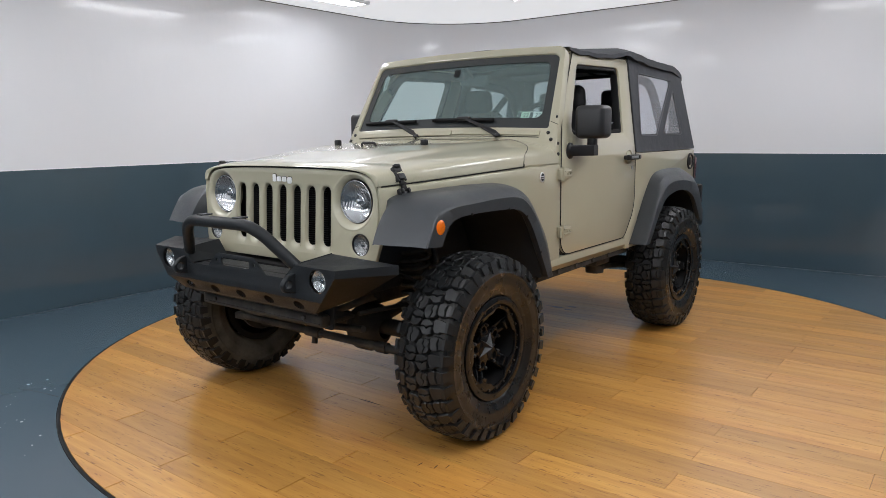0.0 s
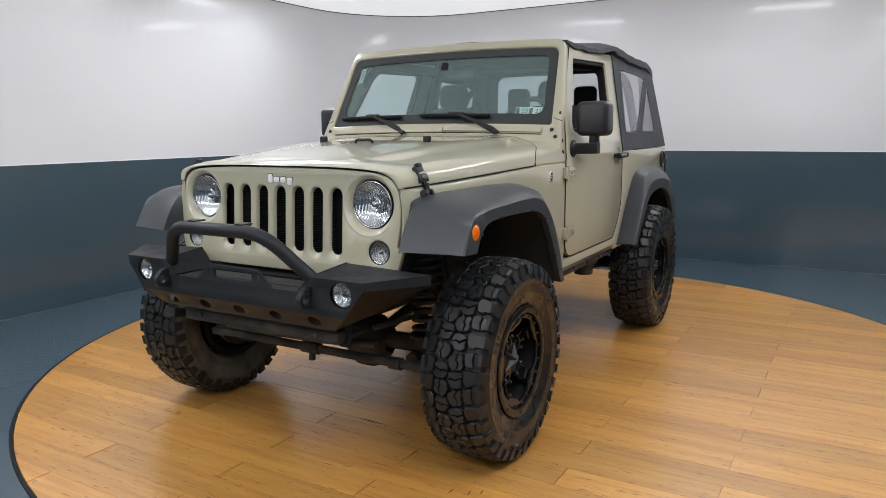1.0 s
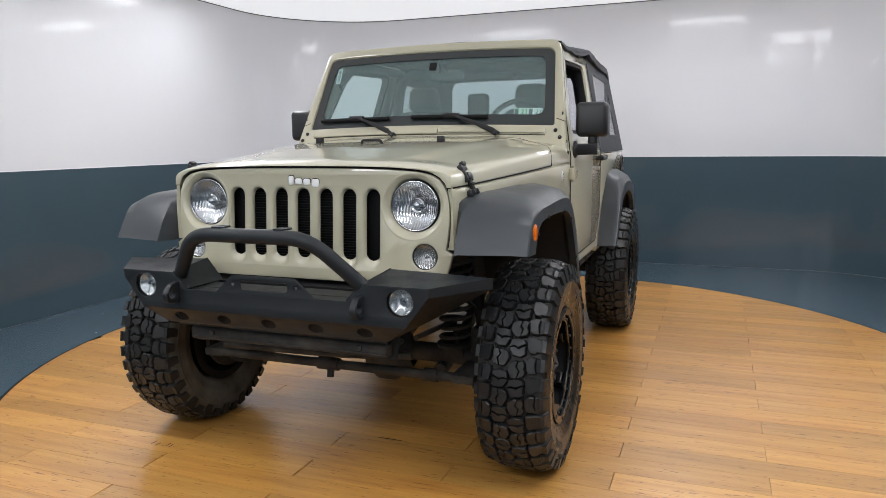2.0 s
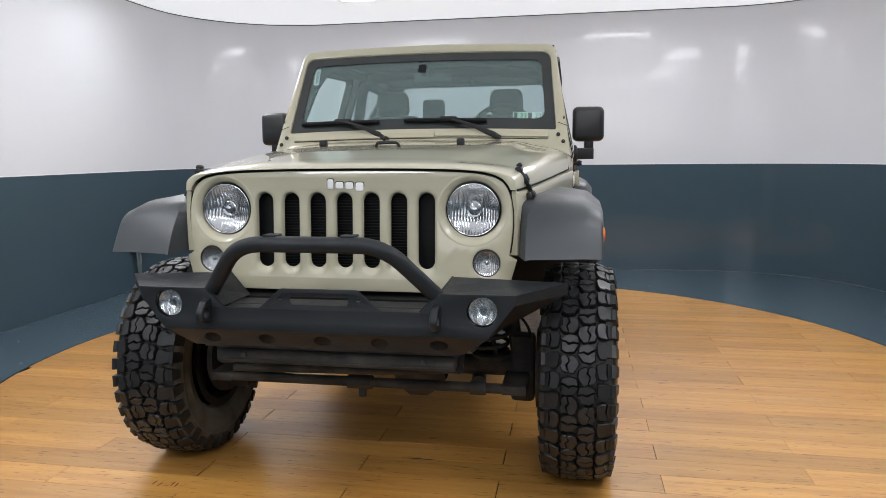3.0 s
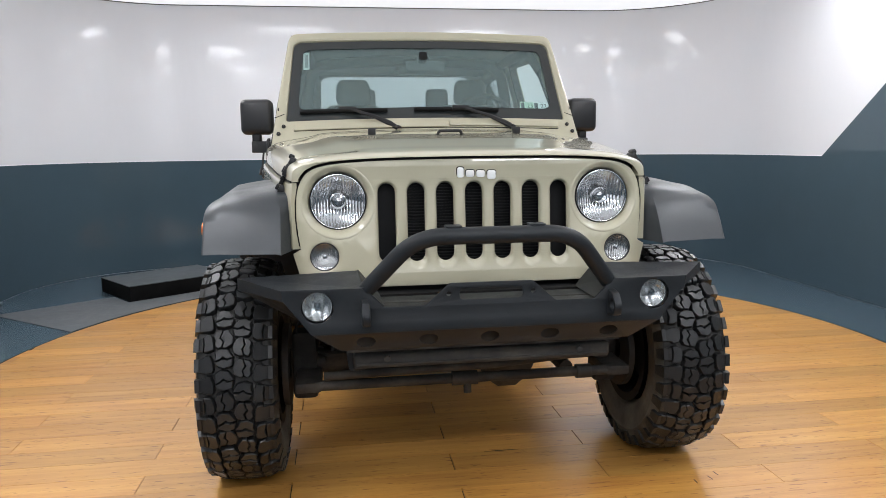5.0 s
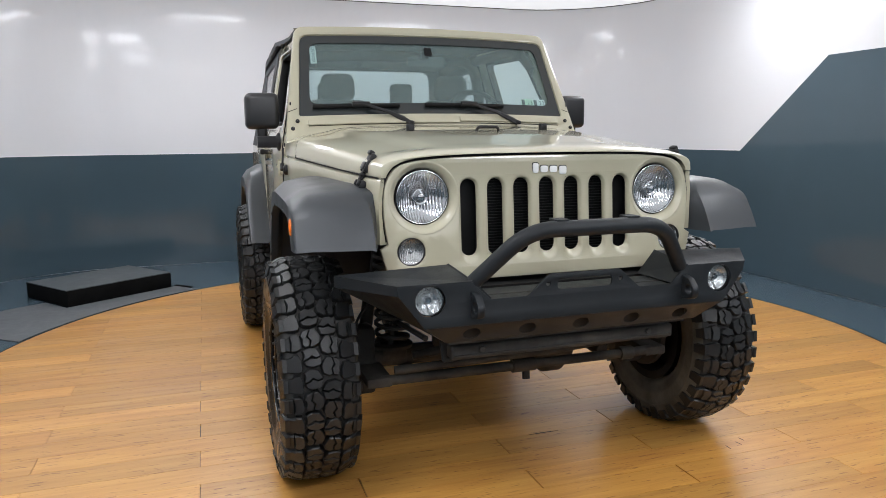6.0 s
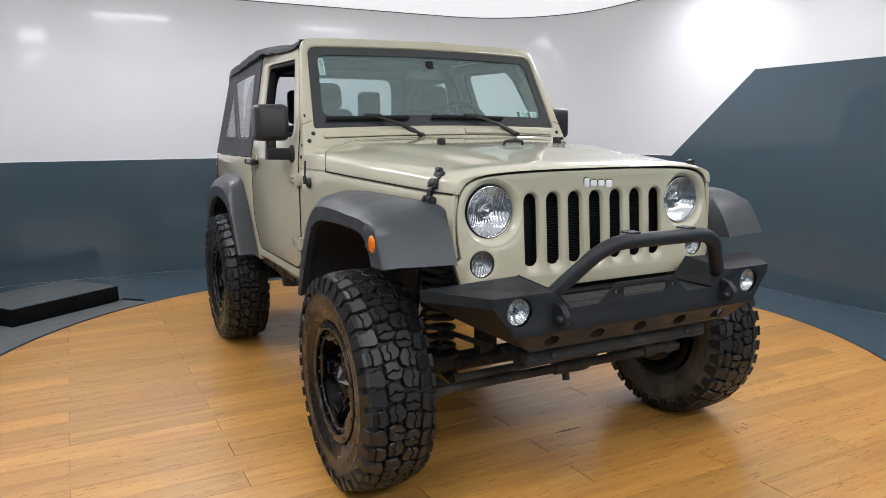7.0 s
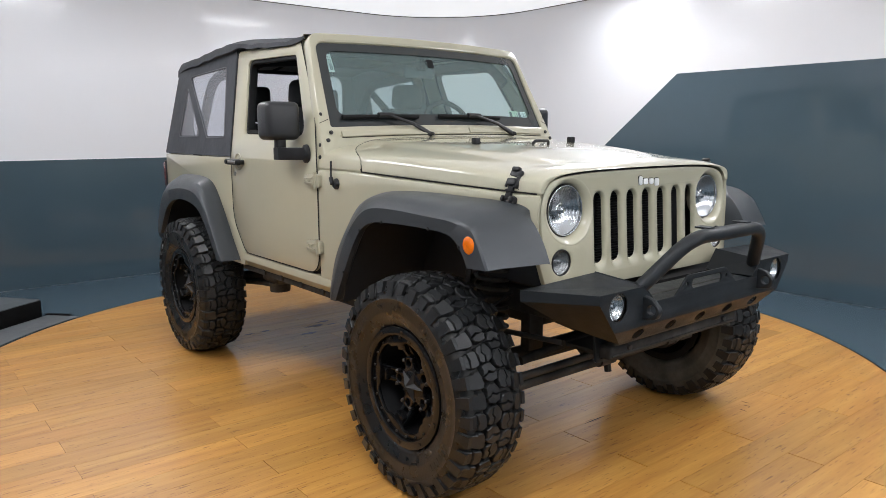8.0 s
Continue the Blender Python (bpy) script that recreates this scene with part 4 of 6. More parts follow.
bar = bent([(-0.395, -0.235, 0.855), (-0.245, -0.335, 1.030), (0.245, -0.335, 1.030), (0.395, -0.235, 0.855)], 0.09, 8)
hoop = part("bull_bar", tube(bar, 0.0265, 20), STEEL, bumper, "black tubular bull bar", smooth=60)
for s in (1, -1):
    tab = plate(rounded([(0.105, -0.345), (0.155, -0.345), (0.155, -0.285), (0.105, -0.285)], 0.012), [circle(0.13, -0.30, 0.006, 12)], 0.006)
    part("lamp_tab", sided(s, moved(tab, Matrix.Translation((0, 0, 1.057)))), STEEL, hoop)

# ---- wheels ----
def tyre_meshes():
    prof = [(-0.106, 0.230), (-0.124, 0.240), (-0.134, 0.247), (-0.141, 0.258), (-0.1415, 0.264), (-0.1455, 0.268), (-0.152, 0.292), (-0.1545, 0.295), (-0.1550, 0.302), (-0.158, 0.330), (-0.1575, 0.348), (-0.1595, 0.351), (-0.1575, 0.355), (-0.154, 0.368), (-0.142, 0.398), (-0.126, 0.407), (-0.06, 0.412), (0, 0.413)]
    prof = prof + [(-x, q) for x, q in prof[-2::-1]]
    prof = [(x * 0.88, q) for x, q in prof]
    carcass = mesh_of("tyre", lathe(prof, 72), 50)
    carcass.materials.append(WALLRUB)
    carcass.materials.append(TREADGAP)
    carcass.materials.append(DUSTWALL)
    for f in carcass.polygons:
        f.material_index = 1 if math.hypot(f.center.y, f.center.z) > 0.388 else 2 if f.center.x < -0.09 else 0
    rnd = random.Random(3)
    bm = bmesh.new()

    def lug(poly, r0, r1, drop=lambda x: 0.0):
        """A block of rubber: poly in (x across, arc along), from radius r0 to r1."""
        ca = (min(q[1] for q in poly) + max(q[1] for q in poly)) / 2
        poly = [(q[0], ca + (q[1] - ca) * 0.93, 0) for q in poly]
        poly = [(p[0], p[1]) for p in rounded(poly, 0.0014, 2)]
        cx, ca = sum(p[0] for p in poly) / len(poly), sum(p[1] for p in poly) / len(poly)
        lo, hi, tp = [], [], []
        tx, ta, up = rnd.uniform(-0.02, 0.02), rnd.uniform(-0.025, 0.025), rnd.uniform(-0.0008, 0.0004)
        for x, a in poly:
            d = max(math.hypot(x - cx, a - ca), 1e-4)
            for store, rad, cut in ((lo, r0, -0.0040), (hi, r1 - 0.0040, 0.0002), (tp, r1, 0.0034)):
                xx, aa = x - (x - cx) * cut / d, a - (a - ca) * cut / d
                th = aa / TYRE_R
                rr = rad - drop(xx) + ((xx - cx) * tx + (aa - ca) * ta + up if store is not lo else 0.0)
                store.append(bm.verts.new((xx, rr * math.cos(th), rr * math.sin(th))))
        n = len(poly)
        for i in range(n):
            j = (i + 1) % n
            bm.faces.new((lo[i], lo[j], hi[j], hi[i]))
            bm.faces.new((hi[i], hi[j], tp[j], tp[i]))
        bm.faces.new(tp)

    n = 37
    pitch = 2 * math.pi * TYRE_R / n
    round_off = lambda x: 0.022 * (max(abs(x) - 0.085, 0) / 0.065) ** 1.6 + 0.006 * (x / 0.12) ** 2
    ROOT = 0.404
    for k in range(n):
        j = lambda q=0.0016: rnd.uniform(-q, q)
        for s in (1, -1):
            o = k * pitch + (0 if s > 0 else pitch / 2)
            at = lambda x, t: (s * (x + j()), o + (t + 12 * j()) * pitch)
            ln = 0.151 if k % 2 == 0 else 0.144
            # shoulder lug with a stepped inner end, every other one slit across
            if k % 2 == 0:
                lug([at(0.074, 0.16), at(0.079, 0.0), at(0.098, -0.03), (s * ln, o + 0.10 * pitch), (s * ln, o + 0.74 * pitch), at(0.112, 0.80), at(0.108, 0.90), at(0.086, 0.88), at(0.077, 0.62)], ROOT, TYRE_R, round_off)
            else:
                lug([at(0.075, 0.10), at(0.094, -0.04), at(0.114, 0.0), at(0.110, 0.42), at(0.116, 0.86), at(0.092, 0.90), at(0.080, 0.80), at(0.073, 0.40)], ROOT, TYRE_R, round_off)
                lug([at(0.1168, 0.0), (s * ln, o + 0.10 * pitch), (s * ln, o + 0.74 * pitch), at(0.1185, 0.82), at(0.1128, 0.42)], ROOT, TYRE_R - 0.0012, round_off)
            # a step at the foot of the groove between two shoulder lugs
            lug([(s * 0.098, o + 0.83 * pitch), (s * 0.140, o + 0.80 * pitch), (s * 0.140, o + 0.96 * pitch), (s * 0.098, o + 0.95 * pitch)], ROOT, TYRE_R - 0.020, round_off)
            # interlocking middle block, cut in two by a crooked slit
            o += ((0.20 if k % 3 else 0.27) + 14 * j()) * pitch
            if (k + (s > 0)) % 2 == 0:
                lug([at(0.003, 0.10), at(0.026, -0.06), at(0.040, -0.02), at(0.034, 0.26), at(0.047, 0.50), at(0.038, 0.88), at(0.020, 0.92), at(0.006, 0.70), at(-0.003, 0.44)], ROOT, TYRE_R, round_off)
                lug([at(0.0435, -0.02), at(0.058, -0.08), at(0.069, 0.08), at(0.0665, 0.36), at(0.0735, 0.58), at(0.064, 0.80), at(0.0412, 0.88), at(0.0502, 0.50), at(0.0372, 0.26)], ROOT, TYRE_R - 0.0008, round_off)
            else:
                lug([at(0.004, 0.02), at(0.034, -0.08), at(0.062, 0.02), at(0.070, 0.22), at(0.052, 0.30), at(0.038, 0.42), at(0.018, 0.33), at(-0.002, 0.40)], ROOT, TYRE_R, round_off)
                lug([at(-0.003, 0.445), at(0.018, 0.375), at(0.038, 0.465), at(0.052, 0.345), at(0.070, 0.265), at(0.066, 0.52), at(0.0705, 0.74), at(0.048, 0.90), at(0.018, 0.84), at(0.009, 0.66)], ROOT, TYRE_R - 0.0008, round_off)
            o = k * pitch + (0 if s > 0 else pitch / 2)
            # side biter on the shoulder
            side = [(o + 0.09 * pitch, 0.0), (o + 0.72 * pitch, 0.0), (o + 0.68 * pitch, 1.0), (o + 0.14 * pitch, 1.0)]
            low = 0.362 if k % 2 == 0 else 0.378
            inner, outer_ = [], []
            for aa, t in side:
                rad = 0.418 + (low - 0.418) * t
                xx = 0.147 + (0.161 - 0.147) * t
                th = aa / TYRE_R
                inner.append(bm.verts.new((s * (xx - 0.014), rad * math.cos(th), rad * math.sin(th))))
                outer_.append(bm.verts.new((s * (xx + 0.003), rad * math.cos(th), rad * math.sin(th))))
            bm.faces.new(outer_)
            for i in range(4):
                q = (i + 1) % 4
                bm.faces.new((inner[i], inner[q], outer_[q], outer_[i]))
    for v in bm.verts:
        v.co.x *= 0.88
    tread = mesh_of("tread_lugs", bm, 25)
    return carcass, tread


def ring_x(r0, r1, x, depth, bevel, n=64, holes=()):
    bm = plate(circle(0, 0, r1, n), [circle(0, 0, r0, n), *holes], depth, bevel)
    return shaped(bm, lambda a, b, c: (x + c, a, b))


def rim_meshes():
    """Deep black wheel: an outer ring, a scalloped bolted flange, five boxed spokes and a lobed hub with a star cap."""
    lipring = ring_x(0.207, 0.241, 0.116, 0.016, 0.004, 72)
    tab = shaped(box(0.1235, 0.1265, -0.009, 0.009, 0.219, 0.231, 0.001), lambda a, b, c: (a, b, c))
    polar = lambda f, n=100: [(f(2 * math.pi * k / n) * math.cos(2 * math.pi * k / n), f(2 * math.pi * k / n) * math.sin(2 * math.pi * k / n)) for k in range(n)]
    five = lambda a: math.cos(5 * (a - math.pi / 2))
    flange = shaped(plate(circle(0, 0, 0.206, 72), [polar(lambda a: 0.183 - 0.021 * (0.5 + 0.5 * math.tanh(4 * five(a) - 0.6)))], 0.014, 0.003), lambda a, b, c: (0.103 + c, a, b))
    bolt = lathe([(0.109, 0.0055), (0.115, 0.005), (0.1155, 0.001)], 6)
    barrel = lathe([(0.112, 0.215), (0.10, 0.208), (0.05, 0.200), (0.0, 0.190), (-0.10, 0.195), (-0.13, 0.235), (-0.13, 0.20), (-0.02, 0.175), (-0.02, 0.02)], 60)
    spokes = []
    for k in range(5):
        sp = rounded([(-0.046, 0.045), (-0.030, 0.11), (-0.034, 0.190), (0.034, 0.190), (0.030, 0.11), (0.046, 0.045)], 0.008, 3)
        slot = rounded([(-0.010, 0.118), (0.010, 0.118), (0.013, 0.142), (-0.013, 0.142)], 0.004, 3)
        b = plate(sp, [slot], 0.05, 0.006)
        b = shaped(b, lambda a, q, c: (0.010 + c + 0.066 * (q / 0.2) ** 2, a, q))
        block = box(0.060, 0.092, -0.027, 0.027, 0.142, 0.186, 0.006)
        spokes.append(moved(join(b, block), Matrix.Rotation(2 * math.pi * k / 5, 4, "X")))
    holes = [circle(0.086 * math.cos(math.pi / 2 + 0.4 * math.pi * k), 0.086 * math.sin(math.pi / 2 + 0.4 * math.pi * k), 0.0145, 16) for k in range(5)]
    lobed = shaped(plate(polar(lambda a: 0.092 + 0.022 * math.tanh(2.2 * five(a))), holes, 0.024, 0.005), lambda a, b, c: (0.056 + c, a, b))
    hub = lathe([(0.030, 0.070), (0.062, 0.064), (0.072, 0.050), (0.073, 0.001)], 36)
    bm = bmesh.new()
    tipv = bm.verts.new((0.102, 0, 0))
    vs = [bm.verts.new((0.070, (0.073 if k % 2 == 0 else 0.024) * math.cos(math.pi * (k / 5 - 0.5)), (0.073 if k % 2 == 0 else 0.024) * math.sin(math.pi * (k / 5 - 0.5)))) for k in range(10)]
    for k in range(10):
        bm.faces.new((tipv, vs[k], vs[(k + 1) % 10]))
    nut = lathe([(0.055, 0.0085), (0.072, 0.008), (0.076, 0.005), (0.076, 0.001)], 6)
    return [mesh_of(n, b, a) for n, b, a in (("outer_ring", lipring, 30), ("ring_tab", tab, 0), ("flange", flange, 30), ("ring_bolt", bolt, 30), ("barrel", barrel, 40), ("spokes", join(*spokes), 30), ("hub_plate", lobed, 30), ("hub", hub, 40), ("star_cap", bm, 0), ("wheel_nut", nut, 30))]


BOLT = material("dark_bolt_steel", (0.07, 0.07, 0.07), 0.3, 1.0)
CAP = material("dark_star_cap", (0.022, 0.022, 0.024), 0.42, 0.0, spec=0.4)
CARC, TREAD = tyre_meshes()
RIMS = rim_meshes()
LETTERS = [mesh_of("raised_bar", shaped(box(-0.001, 0.0015, -w / 2, w / 2, 0.322 - h / 2, 0.322 + h / 2), lambda x, y, z: (x + 0.1385 - 0.02 * abs(z - 0.33), y, z)), 0) for w, h in ((0.012, 0.026), (0.016, 0.023), (0.014, 0.028))]
RINGBOLT = material("ring_bolt_steel", (0.10, 0.10, 0.10), 0.3, 1.0)
RIM_MATS = [RIM, RIM, RIM, RINGBOLT, SEAL, RIM, RIM, RIM, CAP, BOLT]
for s in (1, -1):
    for cy, turn in ((FA, 14), (RA, 47)):
        wheel = new("wheel")
        wheel.parent = car
        wheel.matrix_parent_inverse = Matrix.Translation(-ORIGIN[car])
        m = Matrix.Translation((s * 0.852, cy, HUB)) @ Matrix.Rotation(0 if s > 0 else math.pi, 4, "Z") @ Matrix.Rotation(radians(turn), 4, "X")
        tagged(wheel, label="black off-road wheel with dusty mud-terrain tyre")
        tyre = part("tyre", CARC, WALLRUB, wheel, "dusty brown-black tyre sidewall, some brown painted in as floor reflection", 0, m)
        for a0, count in ((0.5, 6), (2.2, 5), (3.6, 6), (5.2, 5)):
            for k in range(count):
                part("raised_bar", LETTERS[(k * 7 + count) % 3], RUBBER, wheel, "", 0, m @ Matrix.Rotation(a0 + 0.085 * k, 4, "X"))
        part("tread", TREAD, RUBBER, wheel, "chunky black mud tread", 0, m)
        for me, mt in zip(RIMS, RIM_MATS):
            kind, rad = me.name.split(".")[0], 0
            turns = [0.0]
            if kind == "ring_bolt":
                turns, rad = [2 * math.pi * (k + 0.5) / 20 for k in range(20)], 0.196
            if kind == "ring_tab":
                turns = [2 * math.pi * (k + 0.5) / 10 for k in range(10)]
            if kind == "wheel_nut":
                turns, rad = [math.pi / 2 + 0.4 * math.pi * k + d for k in range(5) for d in (-0.27, 0.27)], 0.101
            for a in turns:
                turned = m @ Matrix.Rotation(a, 4, "X") if kind == "ring_tab" else m @ Matrix.Translation((0, rad * math.cos(a), rad * math.sin(a)))
                part(kind, me, mt, wheel, "", 0, turned)

# ---- fittings on the body ----
def text_bm(word, size):
    cu = bpy.data.curves.new("tmp", "FONT")
    cu.body, cu.size, cu.align_x, cu.align_y = word, size, "CENTER", "CENTER"
    ob = bpy.data.objects.new("tmp", cu)
    me = bpy.data.meshes.new_from_object(ob)
    bm = bmesh.new()
    bm.from_mesh(me)
    bpy.data.objects.remove(ob)
    bpy.data.curves.remove(cu)
    bpy.data.meshes.remove(me)
    return bm


PAPER = material("white_sticker", (0.86, 0.87, 0.85), 0.5)
GREEN = material("pale_green_sticker", (0.60, 0.76, 0.58), 0.5)
INK = material("dark_ink", (0.02, 0.025, 0.03), 0.6)

for s in (1, -1):
    # door mirror
    head = box(0.812, 0.980, 1.462, 1.595, 1.368, 1.553, 0.03, 4)
    head = shaped(head, lambda x, y, z: (x, y + 0.02 * (x - 0.83) / 0.16, z))
    mirror = part("door_mirror", sided(s, head), MIRRORM, car, "black plastic door mirror on a stalk")
    part("mirror_glass", sided(s, box(0.835, 0.96, 1.612, 1.617, 1.385, 1.525, 0.002)), CHROME, mirror, "silver mirror glass")
    stalk = join(shaped(box(0, 1, -0.028, 0.028, -0.03, 0.03, 0.008, 3), lambda a, b, c: (0.822 + 0.105 * a, 1.40 + 0.115 * a + b, 1.303 + c)), box(0.875, 0.925, 1.495, 1.545, 1.30, 1.40, 0.014, 3))
    part("stalk", sided(s, stalk), BLACK, mirror)
    part("mount", sided(s, shaped(lathe([(0.0, 0.046), (0.012, 0.044), (0.02, 0.03)], 24), lambda a, b, c: (0.822 + a, 1.395 + b * 0.8, 1.303 + c))), BLACK, mirror)
    # hinges
    for z in (1.178, 0.858):
        leaf = side_plate(rounded([(1.262, z - 0.030), (1.30, z - 0.034), (1.395, z - 0.022), (1.395, z + 0.026), (1.30, z + 0.034), (1.262, z + 0.03)], 0.008, 3), (), 0.022, 0.004, 0.842)
        hinge = part("door_hinge", sided(s, leaf), PAINT, car, "exposed khaki door hinge")
        for dz in (-0.013, 0.013):
            part("hinge_rib", sided(s, shaped(box(0.842, 0.847, 1.305, 1.388, -0.004, 0.004, 0.0015), lambda a, b, c: (a, b, z + dz * (1.15 - (b - 1.3) * 4) + c))), PAINT, hinge)
        part("hinge_pin", sided(s, rod((0.84, 1.292, z - 0.040), (0.84, 1.292, z + 0.040), 0.010, 10)), PAINT, hinge)
        for dy in (1.345, 1.378):
            part("screw", sided(s, shaped(lathe([(0.0, 0.007), (0.004, 0.006), (0.004, 0.001)], 8), lambda a, b, c: (0.842 + a, dy + b, z + c))), PAINT, hinge)
    # handle
    cup = shaped(lathe([(0.0, 0.048), (0.003, 0.046), (-0.004, 0.04), (-0.012, 0.001)], 28), lambda a, b, c: (0.826 + a, 2.205 + b, 1.243 + c))
    handle = part("door_handle", sided(s, box(0.838, 0.868, 2.13, 2.302, 1.223, 1.258, 0.012, 4)), BLACK, car, "black bar door handle with push button")
    part("handle_cup", sided(s, cup), PAINT, handle)
    for y in (2.145, 2.285):
        part("handle_post", sided(s, rod((0.82, y, 1.24), (0.85, y, 1.24), 0.014)), BLACK, handle)
    part("push_button", sided(s, rod((0.855, 2.287, 1.241), (0.872, 2.287, 1.241), 0.013, 14)), BLACK, handle)
    part("handle_trim", sided(s, box(0.866, 0.8695, 2.155, 2.262, 1.233, 1.249, 0.0012)), BRIGHT, handle)
    part("door_lock", sided(s, rod((0.82, 2.262, 1.172), (0.829, 2.262, 1.172), 0.012, 14)), BRIGHT, car)
    # bolts of the windscreen hinge
    for y, z in ((1.362, 1.49), (1.342, 1.425), (1.315, 1.345), (1.300, 1.288)):
        x = lean(0.826, y, z)[0]
        part("frame_bolt", sided(s, shaped(lathe([(0.0, 0.011), (0.006, 0.009), (0.008, 0.001)], 10), lambda a, b, c: (x - 0.012 + a, y - 0.012 + b, z + c))), BLACK, screen)
    for u, q in ((0.742, -0.022), (0.768, -0.062)):
        p = on_screen(u, q, 0.014)
        part("frame_bolt", sided(s, shaped(lathe([(0.0, 0.011), (0.006, 0.009), (0.008, 0.001)], 10), lambda a, b, c: p + WN * a + WAX * b + Vector((c, 0, 0)))), BLACK, screen)
    # hood latch
    def on_latch(a, b, c):
        """a along the catch (up), b across it (along y), c out of the hood."""
        return Vector((0.672, 0.152, 1.150)) + Vector((-0.47, 0.0, 0.88)) * a * 1.1 + Vector((0, 1, 0)) * b * 1.15 + Vector((0.88, 0, 0.47)) * c

    foot = join(box(-0.010, 0.020, -0.028, 0.028, -0.012, 0.012, 0.005), box(-0.004, 0.016, -0.024, -0.012, 0.008, 0.024, 0.004), box(-0.004, 0.016, 0.012, 0.024, 0.008, 0.024, 0.004))
    latch = part("hood_latch", sided(s, shaped(foot, on_latch)), BLACK, car, "black rubber hood latch across the seam")
    part("strap", sided(s, shaped(join(box(0.004, 0.060, -0.012, 0.012, 0.006, 0.020, 0.004), box(0.030, 0.040, -0.016, 0.016, 0.006, 0.023, 0.003)), on_latch)), SEAL, latch)
    part("striker", sided(s, shaped(box(0.044, 0.100, -0.030, 0.030, -0.014, 0.006, 0.005), on_latch)), BLACK, latch)
    cheeks = [box(0.046, 0.088, b0, b1, 0.004, 0.024, 0.004) for b0, b1 in ((-0.026, -0.014), (0.014, 0.026))]
    part("catch", sided(s, shaped(join(*cheeks, box(0.052, 0.078, -0.020, 0.020, 0.012, 0.030, 0.005), box(0.084, 0.112, -0.024, 0.024, 0.000, 0.022, 0.006), box(0.104, 0.120, -0.016, 0.016, 0.010, 0.030, 0.005)), on_latch)), BLACK, latch)
    # hood rest bumper
    part("hood_bumper", sided(s, box(0.306, 0.340, 0.712, 0.742, 1.346, 1.379, 0.006)), BLACK, car, "small black rubber hood bumper")
    # washer jet
    part("washer_jet", sided(s, box(0.47, 0.505, 1.16, 1.19, 1.352, 1.366, 0.005)), PAINT, car)
    # tail lamp
    part("tail_lamp", sided(s, box(0.745, 0.826, 3.475, 3.535, 1.03, 1.20, 0.008)), RED, car, "red tail lamp on the rear corner")
    part("tail_lamp_bezel", sided(s, box(0.74, 0.828, 3.47, 3.50, 1.015, 1.215, 0.006)), BLACK, car)

# fuel filler on the driver's side
filler = part("fuel_filler", shaped(lathe([(0.0, 0.064), (0.008, 0.062), (0.010, 0.054), (-0.004, 0.050), (-0.012, 0.03), (-0.012, 0.001)], 32), lambda a, b, c: (0.823 + a, 3.383 + b, 1.172 + c)), BLACK, car, "round black fuel filler cup")
part("filler_cap", shaped(lathe([(-0.012, 0.034), (0.002, 0.032), (0.006, 0.026), (0.006, 0.001)], 20), lambda a, b, c: (0.823 + a, 3.383 + b, 1.172 + c)), BLACK, filler)

# side badge and aerial
badge = part("side_badge", shaped(lathe([(0.0, 0.027), (0.004, 0.026), (0.005, 0.022)], 28), lambda a, b, c: (0.8225 + a, 1.092 + b * 0.85, 1.172 + c)), BADGE, car, "small round silver badge")
part("badge_face", shaped(lathe([(0.0035, 0.022), (0.004, 0.001)], 24), lambda a, b, c: (0.8225 + a, 1.092 + b * 0.85, 1.172 + c)), INK, badge)
part("badge_bar", join(box(0.826, 0.828, 1.078, 1.106, 1.174, 1.179), box(0.826, 0.828, 1.081, 1.103, 1.164, 1.168)), BADGE, badge, smooth=0)
aerial = part("aerial_base", shaped(lathe([(0.0, 0.026), (0.010, 0.024), (0.018, 0.016), (0.02, 0.001)], 20), lambda a, b, c: (-0.8225 - a, 1.120 + b * 0.9, 1.172 + c)), BLACK, car, "black aerial base with a short mast")
part("mast", join(rod((-0.845, 1.122, 1.172), (-0.842, 1.140, 1.20), 0.010), rod((-0.842, 1.140, 1.19), (-0.832, 1.152, 1.275), 0.005)), BLACK, aerial)

# name badge on the grille as plain pale shapes
for k, (x, w, z0, z1) in enumerate(((-0.047, 0.020, 1.188, 1.224), (-0.017, 0.026, 1.190, 1.214), (0.016, 0.026, 1.189, 1.213), (0.050, 0.026, 1.181, 1.212))):
    x, w = x * 1.14 - 0.003, w * 1.14
    rim = front_plate(rounded([(x - w / 2 - 0.003, z0 - 0.003), (x + w / 2 + 0.003, z0 - 0.003), (x + w / 2 + 0.003, z1 + 0.003), (x - w / 2 - 0.003, z1 + 0.003)], 0.010, 4), (), 0.004, 0.001, 0.004)
    rim = shaped(rim, lambda a, b, c: (a + 0.008, b + GY + 0.021, c))
    part("badge_edge", rim, SEAL, grille, "dark edge of the badge")
    pl = front_plate(rounded([(x - w / 2, z0), (x + w / 2, z0), (x + w / 2, z1), (x - w / 2, z1)], 0.008, 4), (), 0.008, 0.002, 0.0)
    pl = shaped(pl, lambda a, b, c: (a + 0.008, b + GY + 0.021, c))
    part("grille_badge", pl, BADGE, grille, "pale raised badge shape")

# footman loop on the hood
loop = bent([(-0.054, 0.640, 1.340), (-0.047, 0.634, 1.362), (0.047, 0.634, 1.362), (0.054, 0.640, 1.340)], 0.02, 5)
part("footman_loop", moved(tube(loop, 0.007, 10), Matrix.Translation((0.008, 0, 0.000))), BLACK, car, "black metal loop on the hood")


